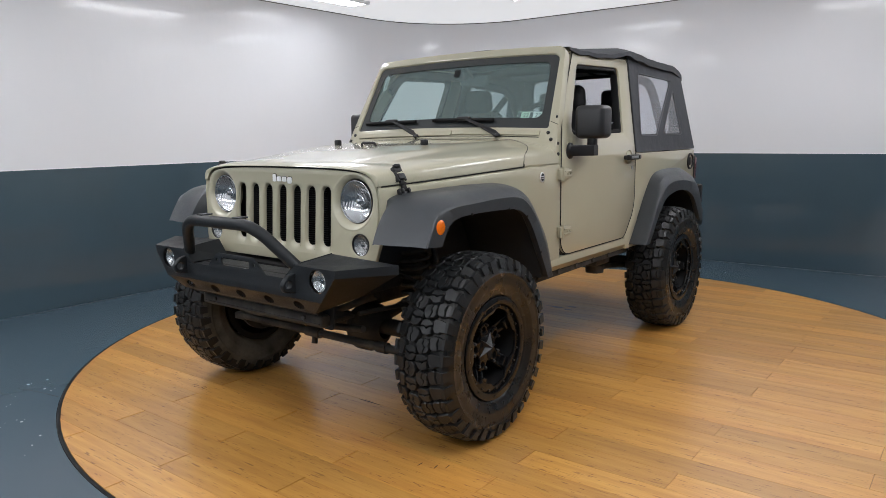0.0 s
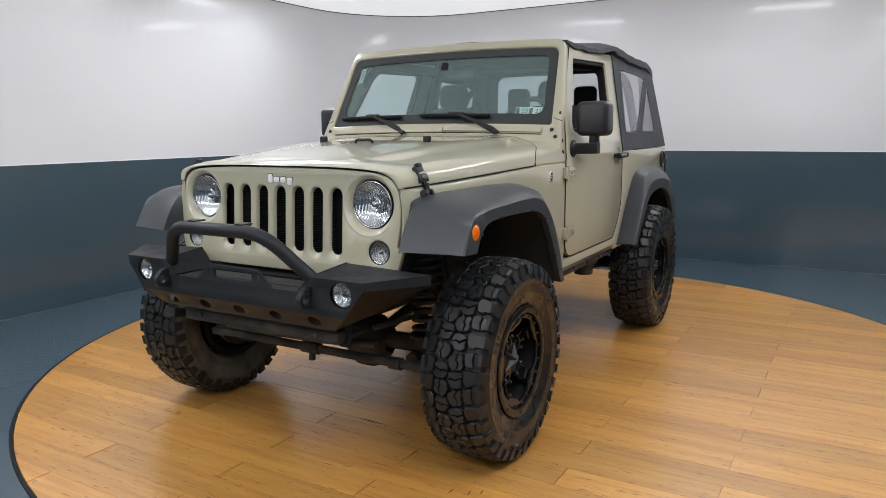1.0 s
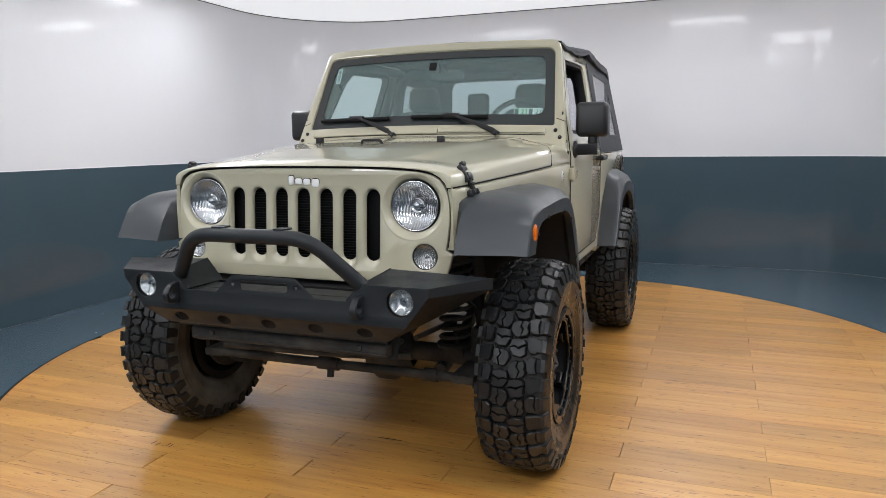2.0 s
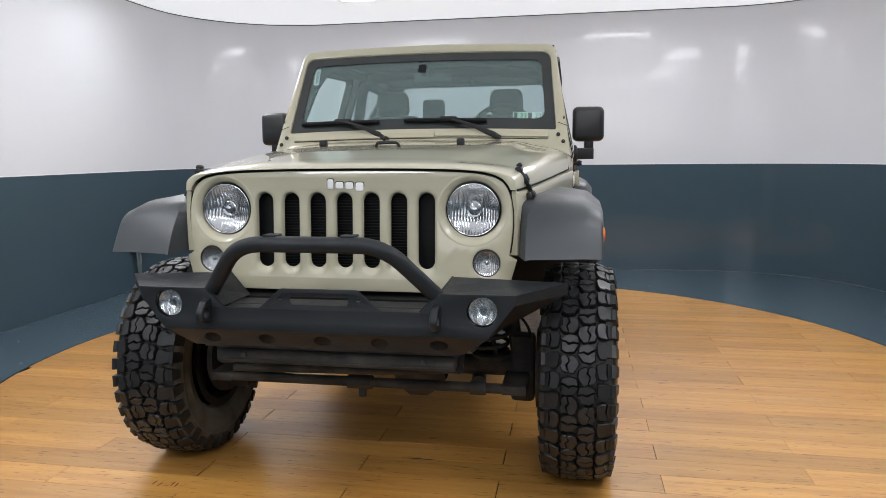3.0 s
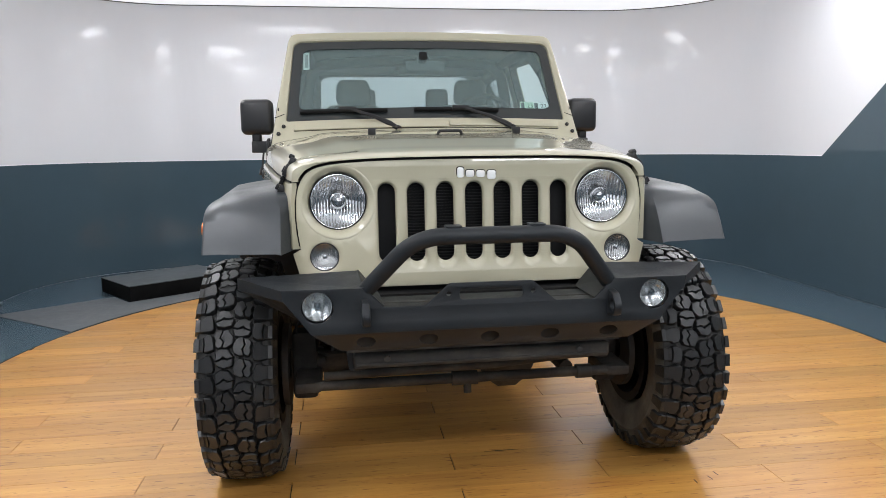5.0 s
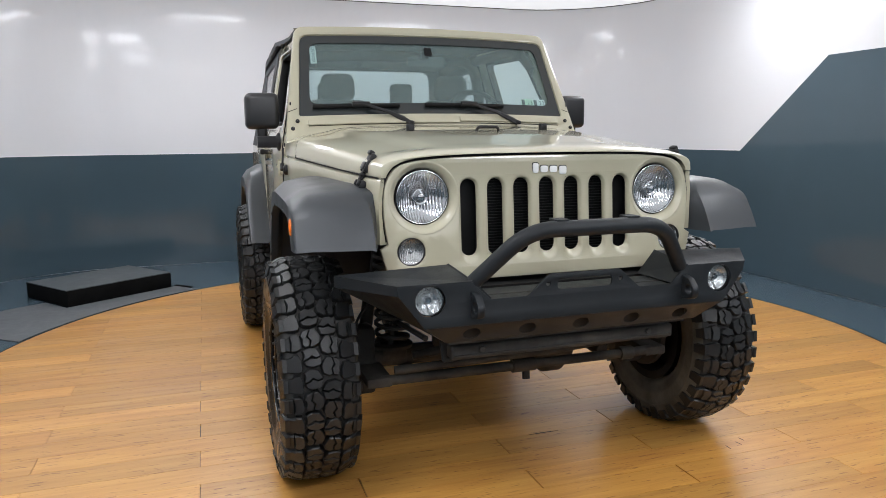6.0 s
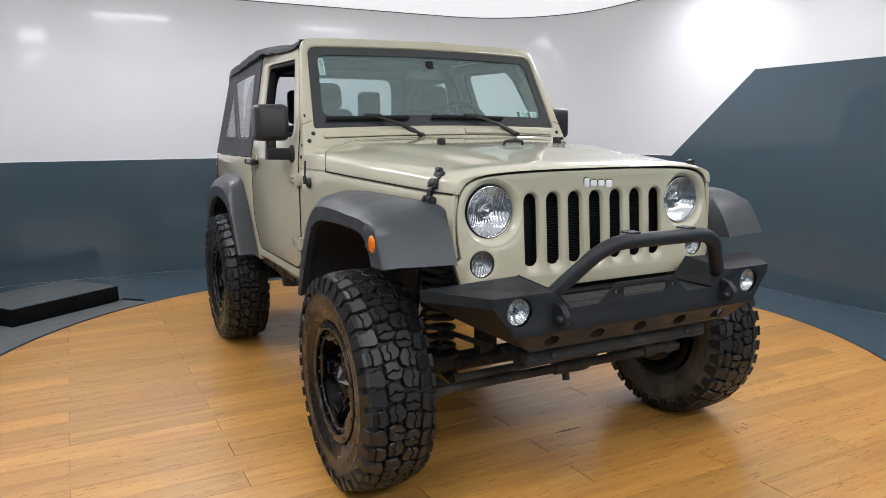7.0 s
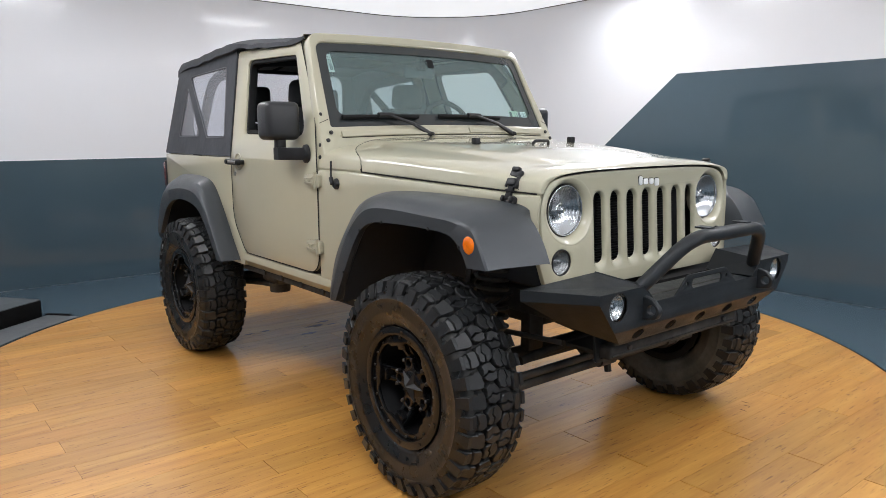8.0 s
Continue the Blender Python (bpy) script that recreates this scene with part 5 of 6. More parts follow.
# wipers
def wiper(px, x_in, x_out):
    pivot = Vector((px, 1.255, 1.392))
    mid = on_screen((x_in + x_out) / 2 + 0.02, 0.061, 0.03)
    arm = part("wiper_arm", tube([pivot, pivot + Vector((-0.03, 0.01, 0.018)), pivot.lerp(mid, 0.45) + Vector((0, -0.012, 0.01)), mid], [0.017, 0.018, 0.012, 0.008], 10, flat=0.6), BLACK, car, "black windscreen wiper resting on the glass")
    line = [on_screen(x_in + (x_out - x_in) * k / 10, 0.058 - 0.004 * k / 10, 0.014) for k in range(11)]
    part("blade", tube(line, 0.011, 8), SEAL, arm)
    part("clip", tube([on_screen(mid.x - 0.045, 0.059, 0.024), on_screen(mid.x + 0.045, 0.057, 0.024)], 0.014, 8), BLACK, arm)
    part("pivot_cap", moved(lathe([(0, 0.018), (0.012, 0.014), (0.016, 0.001)], 14), Matrix.Translation(pivot) @ Matrix.Rotation(radians(-75), 4, "Y")), BLACK, arm)


wiper(-0.165, -0.66, -0.215)
wiper(0.435, -0.075, 0.37)


# stickers in the windscreen
def screen_sheet(bm, x, q, d):
    return shaped(bm, lambda a, b, c: on_screen(x + a, q + b, d + c))


def sticker(x, mat):
    st = part("date_sticker", screen_sheet(plate([(-0.038, -0.024), (0.038, -0.024), (0.038, 0.024), (-0.038, 0.024)], (), 0.001), x, 0.098, -0.016), mat, screen, "small windscreen sticker printed 23")
    part("dark_block", screen_sheet(plate([(-0.034, -0.019), (-0.014, -0.019), (-0.014, 0.019), (-0.034, 0.019)], (), 0.0006), x, 0.098, -0.0146), INK, st)
    part("figures", screen_sheet(text_bm("23", 0.036), x + 0.018, 0.098, -0.0142), INK, st, smooth=0)


sticker(0.540, GREEN)
sticker(0.616, PAPER)
for name, x, q, w, h in (("sensor_patch", -0.006, 0.389, 0.042, 0.048), ("mount_patch", 0.004, 0.452, 0.100, 0.020)):
    out = rounded([(-w / 2, -h / 2), (w / 2, -h / 2), (w / 2, h / 2), (-w / 2, h / 2)], 0.009, 4)
    part(name, screen_sheet(plate(out, (), 0.0015), x, q, -0.003), SEAL if h > 0.03 else FRIT, screen, "dark printed patch behind the mirror mount")
bar_st = part("barcode_sticker", screen_sheet(plate([(-0.016, -0.052), (0.016, -0.052), (0.016, 0.052), (-0.016, 0.052)], (), 0.001), -0.625, 0.375, -0.016), PAPER, screen, "narrow white barcode sticker")
part("bars", join(*[screen_sheet(plate([(-0.006, -0.04 + 0.006 * k), (0.010, -0.04 + 0.006 * k), (0.010, -0.0375 + 0.006 * k), (-0.006, -0.0375 + 0.006 * k)], (), 0.0006), -0.625, 0.375, -0.0146) for k in range(13)]), INK, bar_st, smooth=0)

# ---- cabin ----
dash = join(box(-0.70, 0.70, 1.40, 1.66, 1.10, 1.345, 0.03, 3), box(0.20, 0.56, 1.56, 1.70, 1.30, 1.40, 0.03, 3))
part("dashboard", dash, SEAT, car, "black dashboard")
ring = [(0.40 + 0.185 * math.cos(a), 1.80 + 0.06 * math.sin(a), 1.415 + 0.175 * math.sin(a)) for a in [2 * math.pi * k / 32 for k in range(32)]]
wheel_ = part("steering_wheel", tube(ring, 0.016, 10, closed=True), SEAL, car, "black steering wheel")
part("spokes", join(rod((0.23, 1.795, 1.41), (0.57, 1.795, 1.41), 0.016), rod((0.40, 1.79, 1.40), (0.40, 1.745, 1.25), 0.018), rod((0.40, 1.81, 1.41), (0.40, 1.70, 1.36), 0.06, 16)), SEAL, wheel_)
mir = part("rear_view_mirror", box(-0.085, 0.133, 1.60, 1.63, 1.708, 1.768, 0.014, 3), LINER, car, "interior mirror behind the windscreen, its back greyed for reflected light")
part("sensor_box", box(-0.028, 0.014, 1.515, 1.555, 1.744, 1.790, 0.009, 3), SEAL, mir)
part("mirror_mount", join(box(-0.044, 0.052, 1.53, 1.56, 1.814, 1.832, 0.008), rod((0.003, 1.55, 1.82), (0.02, 1.61, 1.75), 0.010)), BLACK, mir)


def front_seat(x):
    back = box(-0.24, 0.24, 2.10, 2.24, 0.95, 1.56, 0.06, 4)
    back = shaped(back, lambda a, b, c: (x + a * (1 - 0.25 * max((c - 1.3) / 0.26, 0)), b + 0.12 * (c - 0.95), c))
    st = part("front_seat", back, SEAT, car, "black cloth front seat with headrest")
    part("cushion", box(x - 0.25, x + 0.25, 1.72, 2.20, 0.86, 1.02, 0.05, 3), SEAT, st)
    hr = shaped(box(-0.112, 0.112, 2.14, 2.25, 1.555, 1.718, 0.048, 5), lambda a, b, c: (x + a * (1 - 0.10 * (c - 1.57) / 0.16), b + 0.03, c))
    part("headrest", hr, SEAT, st)
    part("headrest_posts", join(rod((x - 0.06, 2.22, 1.52), (x - 0.06, 2.22, 1.60), 0.007), rod((x + 0.06, 2.22, 1.52), (x + 0.06, 2.22, 1.60), 0.007)), BRIGHT, st)


front_seat(0.385)
front_seat(-0.37)
bench = part("rear_seat", shaped(box(-0.45, 0.45, 3.00, 3.12, 0.95, 1.47, 0.04, 3), lambda a, b, c: (a, b + 0.15 * (c - 0.95), c)), SEAT, car, "black rear bench seat with two headrests")
part("cushion", box(-0.45, 0.45, 2.60, 3.05, 0.82, 0.98, 0.04, 3), SEAT, bench)
for x in (-0.271, 0.286):
    part("headrest", box(x - 0.086, x + 0.086, 3.07, 3.17, 1.48, 1.727, 0.035, 3), SEAT, bench)
for s in (1, -1):
    hoop_ = tube(bent([(0.70, 2.44, 0.85), (0.70, 2.44, 1.40), (0.63, 2.44, 1.83), (0.2, 2.44, 1.86), (0.0, 2.44, 1.86)], 0.12, 6), 0.036, 12)
    part("roll_bar", sided(s, hoop_), SEAT, car, "padded black roll bar")
    part("roll_bar_side", sided(s, tube(bent([(0.63, 2.44, 1.83), (0.635, 1.72, 1.835), (0.68, 1.58, 1.70)], 0.1, 5), 0.030, 12)), SEAT, car)
    part("roll_bar_brace", sided(s, tube(bent([(0.63, 2.46, 1.80), (0.62, 3.05, 1.76), (0.64, 3.36, 1.25)], 0.14, 6), 0.032, 12)), SEAT, car)
    part("roof_liner", sided(s, grid([[(0.02, y, roof_z(y) - 0.03), (0.66, y, roof_z(y) - 0.055)] for y in (1.7, 2.0, 2.4, 2.8, 3.2, 3.4)])), LINER, car)

# ---- chassis ----
for s in (1, -1):
    part("frame_rail", sided(s, box(0.37, 0.44, -0.06, 3.40, 0.665, 0.765, 0.01)), SHADOW, car)
    turns = [(0.500 + 0.066 * math.cos(a), 0.425 + 0.066 * math.sin(a), 0.49 + 0.36 * a / (18 * math.pi)) for a in [2 * math.pi * k / 16 for k in range(145)]]
    part("coil_spring", sided(s, tube(turns, 0.0095, 8)), SHADOW, car, "black coil spring")
    part("shock_absorber", sided(s, join(rod((0.60, 0.55, 0.42), (0.56, 0.53, 0.72), 0.028), rod((0.56, 0.53, 0.70), (0.53, 0.50, 0.98), 0.014))), RUST, car)
    part("lower_arm", sided(s, tube([(0.45, 0.36, 0.37), (0.42, 0.7, 0.40), (0.38, 1.22, 0.58)], 0.030, 10)), SHADOW, car)
    part("sway_link", sided(s, join(rod((0.47, 0.05, 0.60), (0.50, 0.42, 0.585), 0.011), rod((0.50, 0.40, 0.59), (0.52, 0.40, 0.45), 0.012))), RUST, car)
    part("spring_perch", sided(s, join(moved(lathe([(0.0, 0.03), (0.0, 0.082), (0.014, 0.084), (0.02, 0.06)], 24), Matrix.Translation((0.50, 0.425, 0.470)) @ Matrix.Rotation(radians(-90), 4, "Y")), box(0.45, 0.55, 0.38, 0.47, 0.42, 0.475, 0.01))), SHADOW, car)
    part("brake_hose", sided(s, tube(smoothed([(0.62, 0.42, 0.47), (0.66, 0.38, 0.58), (0.60, 0.36, 0.68), (0.50, 0.30, 0.76)], 6), 0.006, 8)), SEAL, car)
    part("brake_disc", sided(s, moved(lathe([(-0.01, 0.06), (-0.012, 0.165), (0.012, 0.165), (0.014, 0.06), (0.03, 0.05)], 36), Matrix.Translation((0.70, FA, HUB)))), RUST, car)
    part("knuckle", sided(s, join(box(0.58, 0.68, FA - 0.05, FA + 0.05, HUB - 0.14, HUB + 0.14, 0.02), box(0.56, 0.66, FA - 0.24, FA - 0.03, HUB - 0.05, HUB - 0.01, 0.01))), SHADOW, car)
    part("brake_disc", sided(s, moved(lathe([(-0.01, 0.06), (-0.012, 0.16), (0.012, 0.16), (0.014, 0.06)], 36), Matrix.Translation((0.70, RA, HUB)))), RUST, car)
    part("skid_bracket", sided(s, front_plate(rounded([(0.40, 0.552), (0.455, 0.552), (0.47, 0.67), (0.39, 0.67)], 0.012), [circle(0.428, 0.578, 0.012, 14)], 0.012, 0.002, -0.10)), STEEL, car)
    part("rear_spring", sided(s, tube([(0.50 + 0.06 * math.cos(a), RA + 0.06 * math.sin(a), 0.50 + 0.3 * a / (10 * math.pi)) for a in [2 * math.pi * k / 14 for k in range(71)]], 0.009, 8)), SHADOW, car)
part("skid_bar", join(box(-0.44, 0.44, -0.15, -0.07, 0.571, 0.622, 0.010, 3), box(-0.43, 0.43, -0.155, -0.149, 0.582, 0.589, 0.002)), SHADOW, car, "worn dark steel cross bar")
for s in (1, -1):
    part("bar_bolt", sided(s, disc_y(0.33, 0.604, 0.011, -0.160, -0.149, 10, 0.002)), RUST, car)
part("skid_plate", box(-0.40, 0.40, -0.08, 0.10, 0.56, 0.58, 0.006), SHADOW, car)
front_axle = part("front_axle", join(rod((-0.64, FA, HUB), (0.64, FA, HUB), 0.042, 16)), SHADOW, car, "black front axle tube")
diff = lathe([(-0.11, 0.05), (-0.09, 0.09), (-0.04, 0.125), (0.03, 0.125), (0.08, 0.09), (0.11, 0.05)], 28)
part("differential", moved(diff, Matrix.Translation((0.20, FA - 0.02, HUB - 0.01))), SHADOW, front_axle)
tie = part("tie_rod", rod((-0.60, 0.205, 0.402), (0.60, 0.205, 0.402), 0.020, 14), SHADOW, car, "black steering tie rod")
part("clamp", join(rod((-0.06, 0.205, 0.402), (0.04, 0.205, 0.402), 0.028, 12), rod((0.0, 0.205, 0.40), (0.0, 0.195, 0.345), 0.016, 10)), RUST, tie)
part("clamp", join(rod((0.44, 0.205, 0.402), (0.50, 0.205, 0.402), 0.028, 12)), RUST, tie)
part("drag_link", tube([(0.42, 0.13, 0.50), (0.1, 0.15, 0.47), (-0.55, 0.20, 0.44)], 0.017, 12), SHADOW, car)
part("track_bar", tube([(-0.45, 0.30, 0.46), (0.1, 0.27, 0.52), (0.40, 0.25, 0.64)], 0.019, 12), SHADOW, car)
part("track_bar_bracket", box(-0.335, -0.245, 0.36, 0.42, 0.46, 0.68, 0.012), SHADOW, car)
part("oil_pan", box(-0.18, 0.22, 0.45, 1.0, 0.52, 0.78, 0.04, 3), SHADOW, car)
part("gearbox", join(box(-0.16, 0.18, 1.0, 1.9, 0.55, 0.74, 0.05, 3), box(-0.38, 0.38, 1.72, 1.86, 0.545, 0.60, 0.015)), SHADOW, car)
part("drive_shaft", join(rod((0.2, FA, HUB), (0.12, 1.5, 0.60), 0.03), rod((0.0, 1.9, 0.60), (0.0, RA, HUB), 0.034)), SHADOW, car)
rear_axle = part("rear_axle", rod((-0.66, RA, HUB), (0.66, RA, HUB), 0.045, 16), SHADOW, car)
part("differential", moved(lathe([(-0.12, 0.05), (-0.08, 0.11), (0, 0.135), (0.08, 0.11), (0.12, 0.05)], 28), Matrix.Translation((0.0, RA, HUB))), SHADOW, rear_axle)
part("exhaust", join(tube([(-0.30, 1.2, 0.60), (-0.30, 2.2, 0.60), (-0.25, 2.5, 0.68), (-0.2, 3.2, 0.66)], 0.030, 12), rod((-0.45, 3.25, 0.66), (0.45, 3.25, 0.66), 0.085, 20)), RUST, car)
rear_bar = part("rear_bumper", box(-0.80, 0.80, 3.50, 3.62, 0.64, 0.80, 0.02, 3), STEEL, car, "black steel rear bumper")
for s in (1, -1):
    part("end_cap", sided(s, box(0.785, 0.874, 3.455, 3.605, 0.648, 0.806, 0.026, 4)), BLACK, rear_bar)
holder = part("plate_bracket", box(0.60, 0.872, 3.525, 3.575, 0.832, 0.985, 0.016, 3), BLACK, car, "black plastic plate holder beside the tail lamp")
part("plate_lamp", box(0.70, 0.80, 3.56, 3.60, 0.975, 0.998, 0.006), BLACK, holder)
part("fuel_tank_skid", box(-0.30, 0.30, 2.0, 2.55, 0.50, 0.64, 0.03, 3), SHADOW, car)

# ---- things round the turntable ----
BOXM = material("grey_box_paint", (0.23, 0.245, 0.255), 0.45, vary=0.05, scale=12)
CABLE = material("grey_cable", (0.16, 0.18, 0.19), 0.5, vary=0.1)
switch = thing("switch_box", (-3.43, 3.79, 0.39), "grey metal electrical switch box fixed to the dark wall", "switch box")
part("body", box(-3.426, -3.335, 3.72, 3.86, 0.395, 0.648, 0.004), BOXM, switch)
part("cover_label", join(box(-3.3355, -3.3335, 3.765, 3.835, 0.50, 0.61)), PAPER, switch, "white paper label", smooth=0)
part("label_bars", join(*[box(-3.3338, -3.3328, 3.772, 3.828, 0.515 + 0.014 * k, 0.520 + 0.014 * k) for k in range(6)]), INK, switch, smooth=0)
part("side_label", box(-3.40, -3.365, 3.7185, 3.7205, 0.47, 0.585), PAPER, switch, smooth=0)
part("warning_mark", join(box(-3.3355, -3.3335, 3.785, 3.80, 0.622, 0.636), box(-3.3355, -3.3335, 3.81, 3.825, 0.622, 0.636)), INK, switch, smooth=0)
part("lever", join(box(-3.40, -3.36, 3.86, 3.885, 0.46, 0.58, 0.004), rod((-3.38, 3.875, 0.56), (-3.34, 3.93, 0.60), 0.010), box(-3.345, -3.32, 3.915, 3.945, 0.59, 0.61, 0.004)), CABLE, switch)
part("conduit", join(*[tube(smoothed([(-3.385 + dx, 3.78 + dy, 0.40), (-3.385 + dx, 3.79 + dy, 0.30), (-3.40 + dx, 3.83, 0.16), (-3.395, 3.92, 0.05), (-3.36, 3.97, 0.012)], 6), 0.011, 10) for dx, dy in ((0, 0), (0.012, 0.025))]), CABLE, switch, "grey flexible conduit down to the floor")

PITCHB = material("matt_black_board", (0.005, 0.005, 0.005), 0.9, vary=0.3, scale=6, spec=0.1)
STEPTOP = material("worn_grey_step_top", (0.065, 0.075, 0.082), 0.5, vary=0.15, scale=5, dirt=(0.2, 0.2, 0.2), dirt_amount=0.2, dirt_scale=14)
MAT = material("grey_floor_sheet", (0.085, 0.092, 0.10), 0.55, vary=0.15, scale=6, dirt=(0.25, 0.24, 0.22), dirt_amount=0.2, dirt_scale=18)
# a low step beside the turntable, its front edge turned to the turntable
A, U = Vector((-2.29, 3.87)), Vector((0.80, 0.60))
V = Vector((-0.60, 0.80))


def on_step(bm):
    return shaped(bm, lambda a, b, c: ((A + U * a + V * b).x, (A + U * a + V * b).y, c))


step = thing("low_step", (-2.2, 4.4, 0), "low black-sided step with a worn grey top beside the turntable", "step")
part("step_body", on_step(box(0.0, 0.94, 0.0, 0.66, 0.0, 0.128, 0.004)), PITCHB, step)
dice6 = random.Random(9)
edge = [(0.94 * k / 26, 0.0 + 0.012 * dice6.random()) for k in range(27)]
part("step_top", on_step(moved(plate(edge + [(0.935, 0.66), (0.0, 0.66)], (), 0.006), Matrix.Translation((0, 0, 0.1312)))), STEPTOP, step, "worn slate-grey top")
# a grey sheet fills the floor from the step to the turntable's edge
sheet = [(-0.95, 0.32), (-0.02, 0.32), (-0.02, -0.015), (0.975, -0.015)] + [(1.0 - 0.13 * k, -0.30) for k in range(16)]
sheet_w = []
for a, b in sheet:
    p = A + U * a + V * b
    d = Vector((p.x - TX, p.y - TY))
    if d.length < TR + 0.03 or b < -0.2:
        p = Vector((TX, TY)) + d.normalized() * (TR + 0.022)
    sheet_w.append((p.x, p.y))
floor_sheet = part("floor_sheet", moved(plate(sheet_w, (), 0.004), Matrix.Translation((0, 0, 0.0005))), MAT)
tagged(floor_sheet, "thin grey sheet lying between step and turntable", "floor sheet")
corners = [A + U * a + V * b for a, b in ((0.968, 0.0), (0.992, 0.0), (1.022, -0.205), (1.000, -0.205))]
rim = part("edge_strip", moved(plate([(p.x, p.y) for p in corners], (), 0.010), Matrix.Translation((0, 0, 0.0075))), PITCHB)
tagged(rim, "thin black strip on the floor beside the step", "strip")

# marks on the floor
DARKGAP = material("dark_gap", (0.012, 0.009, 0.006), 0.8)
STAIN = material("oil_stain", (0.13, 0.06, 0.022), 0.42, vary=0.3, scale=30)
lens_shape = [(-0.075, 0.0), (-0.04, 0.0035), (0.0, 0.005), (0.05, 0.003), (0.08, 0.0), (0.04, -0.0015), (-0.03, -0.0015)]
part("plank_split", moved(plate(lens_shape, (), 0.001), Matrix.Translation((0.179, 0.402, 0.0006))), DARKGAP, turntable, "dark split along a plank edge")
dice7 = random.Random(21)
for cx, cy, rx, ry in ((-0.03, 2.83, 0.10, 0.03), (0.07, 2.90, 0.07, 0.02), (-0.15, 2.68, 0.09, 0.025), (0.09, 2.80, 0.05, 0.015), (-0.50, 2.93, 0.05, 0.016), (-0.38, 2.93, 0.05, 0.018)):
    pts = [(cx + rx * 0.75 * (0.5 + 0.8 * dice7.random()) * math.cos(a), cy + ry * (0.4 + 0.8 * dice7.random()) * math.sin(a)) for a in [2 * math.pi * k / 18 for k in range(18)]]
    part("oil_mark", moved(plate(pts, (), 0.0006), Matrix.Translation((0, 0, 0.0005))), STAIN, turntable, "dark oily mark on the planks")
SCUFF = material("tyre_scuff", (0.10, 0.05, 0.02), 0.7)
for cx, cy in ((0.93, 0.02), (0.97, 0.05), (0.86, 0.0), (-0.80, 0.0), (-0.83, 0.01), (-0.75, 0.012), (-0.73, 0.005)):
    a = dice7.uniform(-0.3, 0.3)
    pts = [(cx + x * math.cos(a) - y * math.sin(a), cy + x * math.sin(a) + y * math.cos(a)) for x, y in ((-0.002, -0.017), (0.002, -0.015), (0.003, 0.012), (0.0, 0.020), (-0.0025, 0.009))]
    part("tyre_mark", moved(plate(pts, (), 0.0006), Matrix.Translation((0, 0, 0.0005))), SCUFF, turntable)
# Pale flecks are painted in for glints off small pits in the floor.
PITGLINT = material("pale_paint_chip", (0.26, 0.29, 0.31), 0.4)
pits = []
for k in range(44):
    a = dice7.uniform(0, 2 * math.pi) if k < 26 else dice7.uniform(3.98, 4.42)
    d = TR + 0.06 + 0.5 * dice7.random() if k < 26 else TR + 0.04 + 0.32 * dice7.random()
    x, y, r = TX + d * math.cos(a), TY + d * math.sin(a), 0.002 + 0.007 * dice7.random() ** 2
    if X0 + 0.1 < x < X1 - 0.1 and y < Y1 - 0.1 and not (-3.0 < x < -1.2 and 3.6 < y < 5.4):
        pits.append(moved(plate([(x + r * (0.5 + dice7.random()) * math.cos(q), y + r * (0.5 + dice7.random()) * math.sin(q)) for q in [math.pi * i / 3 for i in range(6)]], (), 0.0006), Matrix.Translation((0, 0, -0.0024))))
# a hairline crack in the painted floor
crack = part("floor_crack", moved(plate([(-1.62, -0.62), (-1.45, -0.575), (-1.28, -0.545), (-1.282, -0.5425), (-1.45, -0.572), (-1.62, -0.617)], (), 0.0006), Matrix.Translation((0, 0, -0.0024))), DARKGAP, None, smooth=0)
tagged(crack, "fine dark crack in the blue floor paint", "floor marks", kind="structure")
pits_ob = part("paint_chips", join(*pits), PITGLINT, None, smooth=0)
tagged(pits_ob, "scattered pale flecks painted as glints off pits in the blue floor", "floor marks", kind="stuff")

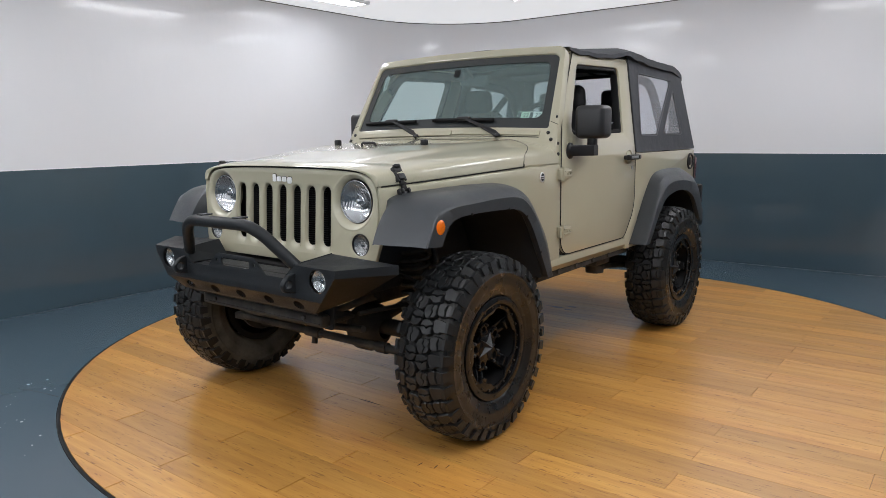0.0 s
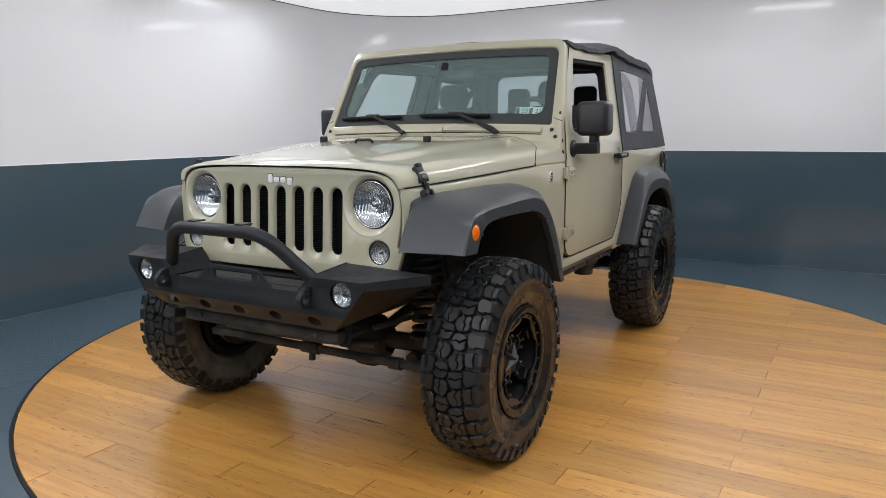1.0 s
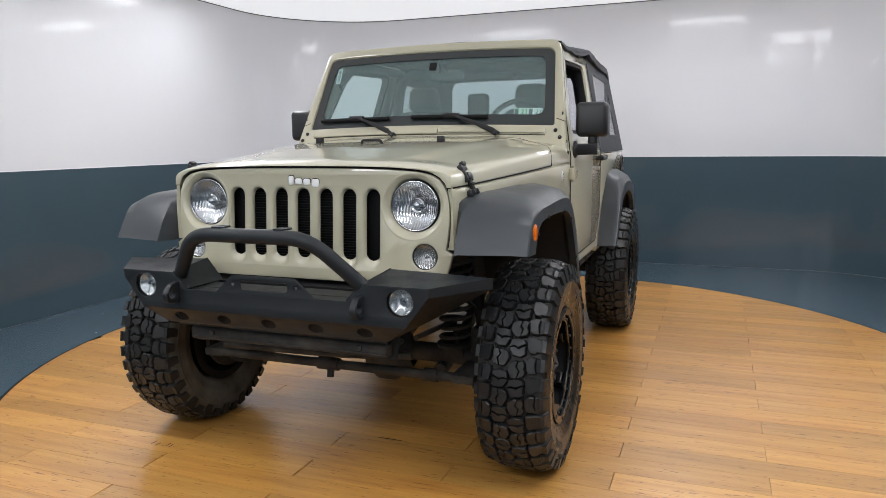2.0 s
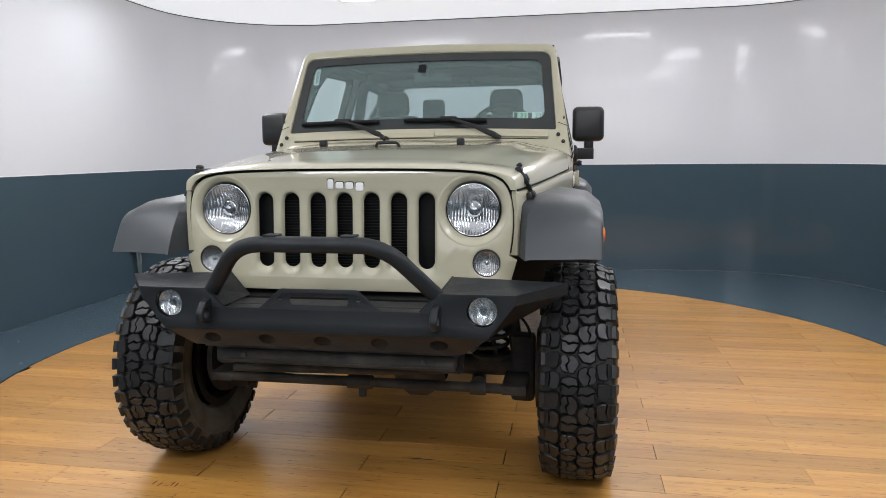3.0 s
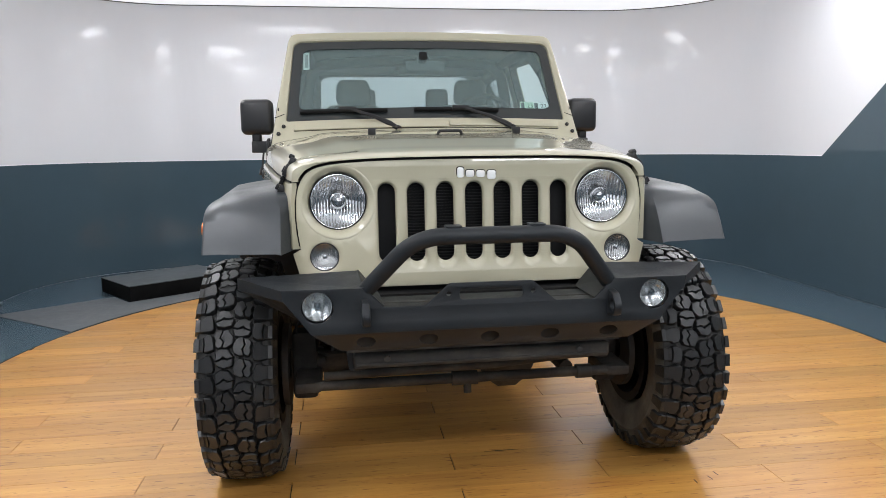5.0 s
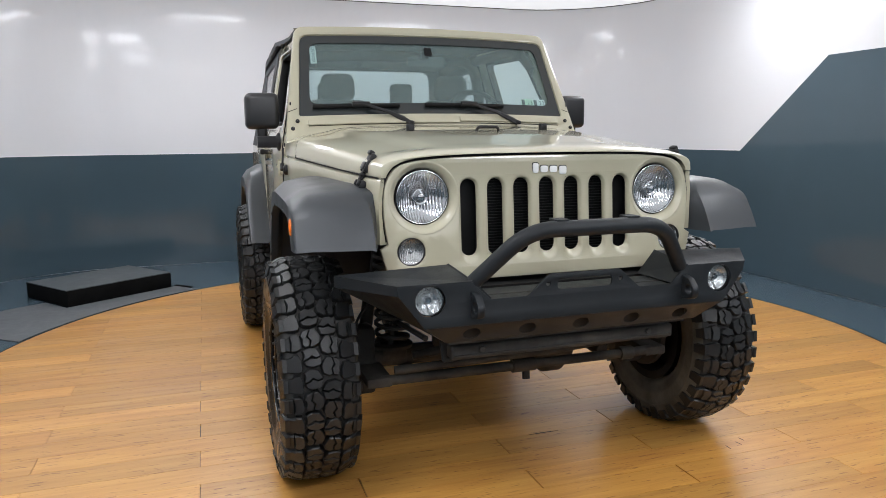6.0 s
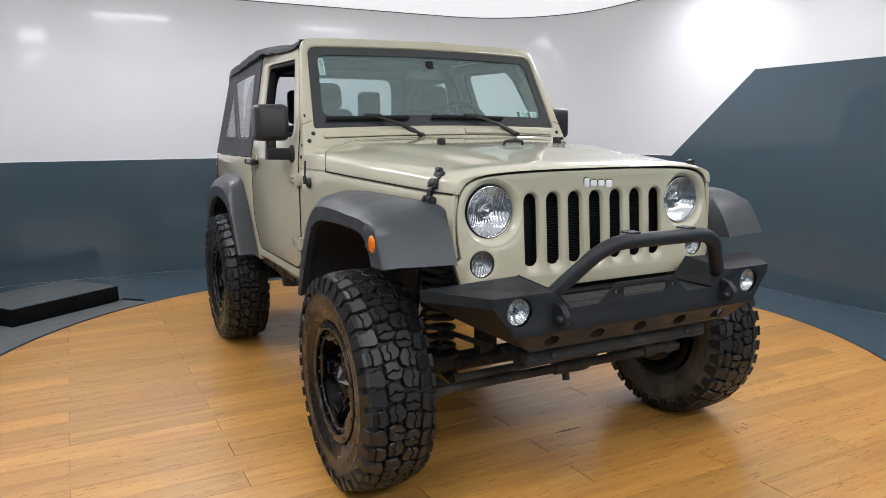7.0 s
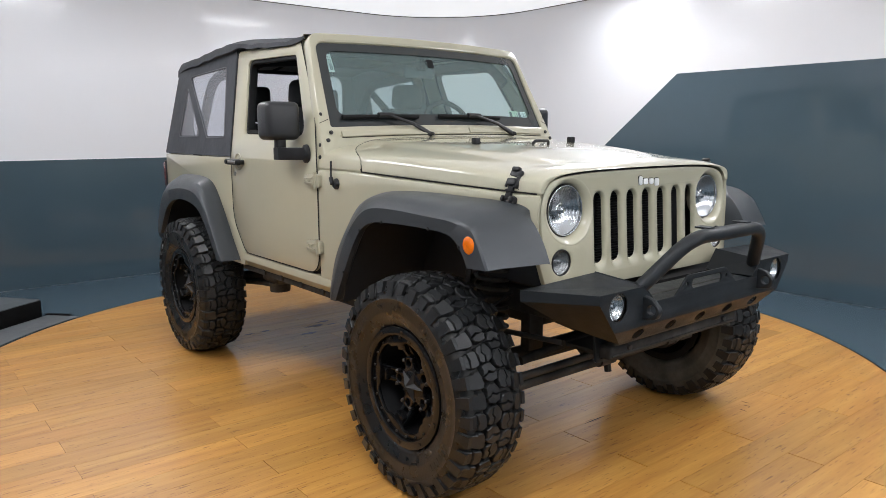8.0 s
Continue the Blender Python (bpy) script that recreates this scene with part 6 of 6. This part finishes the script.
# ---- the planks of the turntable ----
def clipped(poly, n=120):
    """A convex polygon cut to the turntable's circle."""
    for k in range(n):
        a = 2 * math.pi * (k + 0.5) / n
        nx, ny, d = math.cos(a), math.sin(a), (TR - 0.006) * math.cos(math.pi / n)
        out = []
        for i in range(len(poly)):
            p, q = poly[i - 1], poly[i]
            sp, sq = (p[0] - TX) * nx + (p[1] - TY) * ny - d, (q[0] - TX) * nx + (q[1] - TY) * ny - d
            if (sp > 0) != (sq > 0):
                t = sp / (sp - sq)
                out.append((p[0] + (q[0] - p[0]) * t, p[1] + (q[1] - p[1]) * t))
            if sq <= 0:
                out.append(q)
        poly = out
        if len(poly) < 3:
            return []
    return poly


def plank_mesh(poly):
    cx, cy = sum(p[0] for p in poly) / len(poly), sum(p[1] for p in poly) / len(poly)
    bm = bmesh.new()
    lo = [bm.verts.new((x - cx, y - cy, -0.011)) for x, y in poly]
    mid = [bm.verts.new((x - cx, y - cy, -0.0012)) for x, y in poly]
    top = []
    for x, y in poly:
        dx, dy = x - cx, y - cy
        top.append(bm.verts.new((dx - math.copysign(min(0.0004, abs(dx)), dx), dy - math.copysign(min(0.0003, abs(dy)), dy), 0)))
    n = len(poly)
    for i in range(n):
        j = (i + 1) % n
        bm.faces.new((lo[i], lo[j], mid[j], mid[i]))
        bm.faces.new((mid[i], mid[j], top[j], top[i]))
    bm.faces.new(top)
    return bm, cx, cy


LEN, WID, dice = 1.237, 0.156, random.Random(5)
for k in range(-22, 30):
    yc = 0.329 + WID * k
    start = -0.045 if k % 2 == 0 else 0.545
    for j in range(-4, 5):
        worn = (0.0035 if abs(start + LEN * j) < 0.7 and yc < 1.0 else 0.0010) if abs(start + LEN * j) < 1.4 and yc < 1.4 else 0.0
        g0, g1 = 0.0004 + worn + 0.0012 * dice.random() ** 2, 0.0004 + 0.0008 * dice.random() ** 2
        xa, xb = start + LEN * j + g0, start + LEN * (j + 1) - g1
        ya, yb = yc - WID / 2 + 0.0005, yc + WID / 2 - 0.0005
        rect = [(xa, ya), (xb, ya), (xb, yb), (xa, yb)]
        poly = clipped(rect)
        if len(poly) < 3 or (max(p[0] for p in poly) - min(p[0] for p in poly)) < 0.03:
            continue
        bm, cx, cy = plank_mesh(poly)
        part("plank", bm, WOOD, turntable, smooth=0, at=Matrix.Translation((cx, cy, 0)))
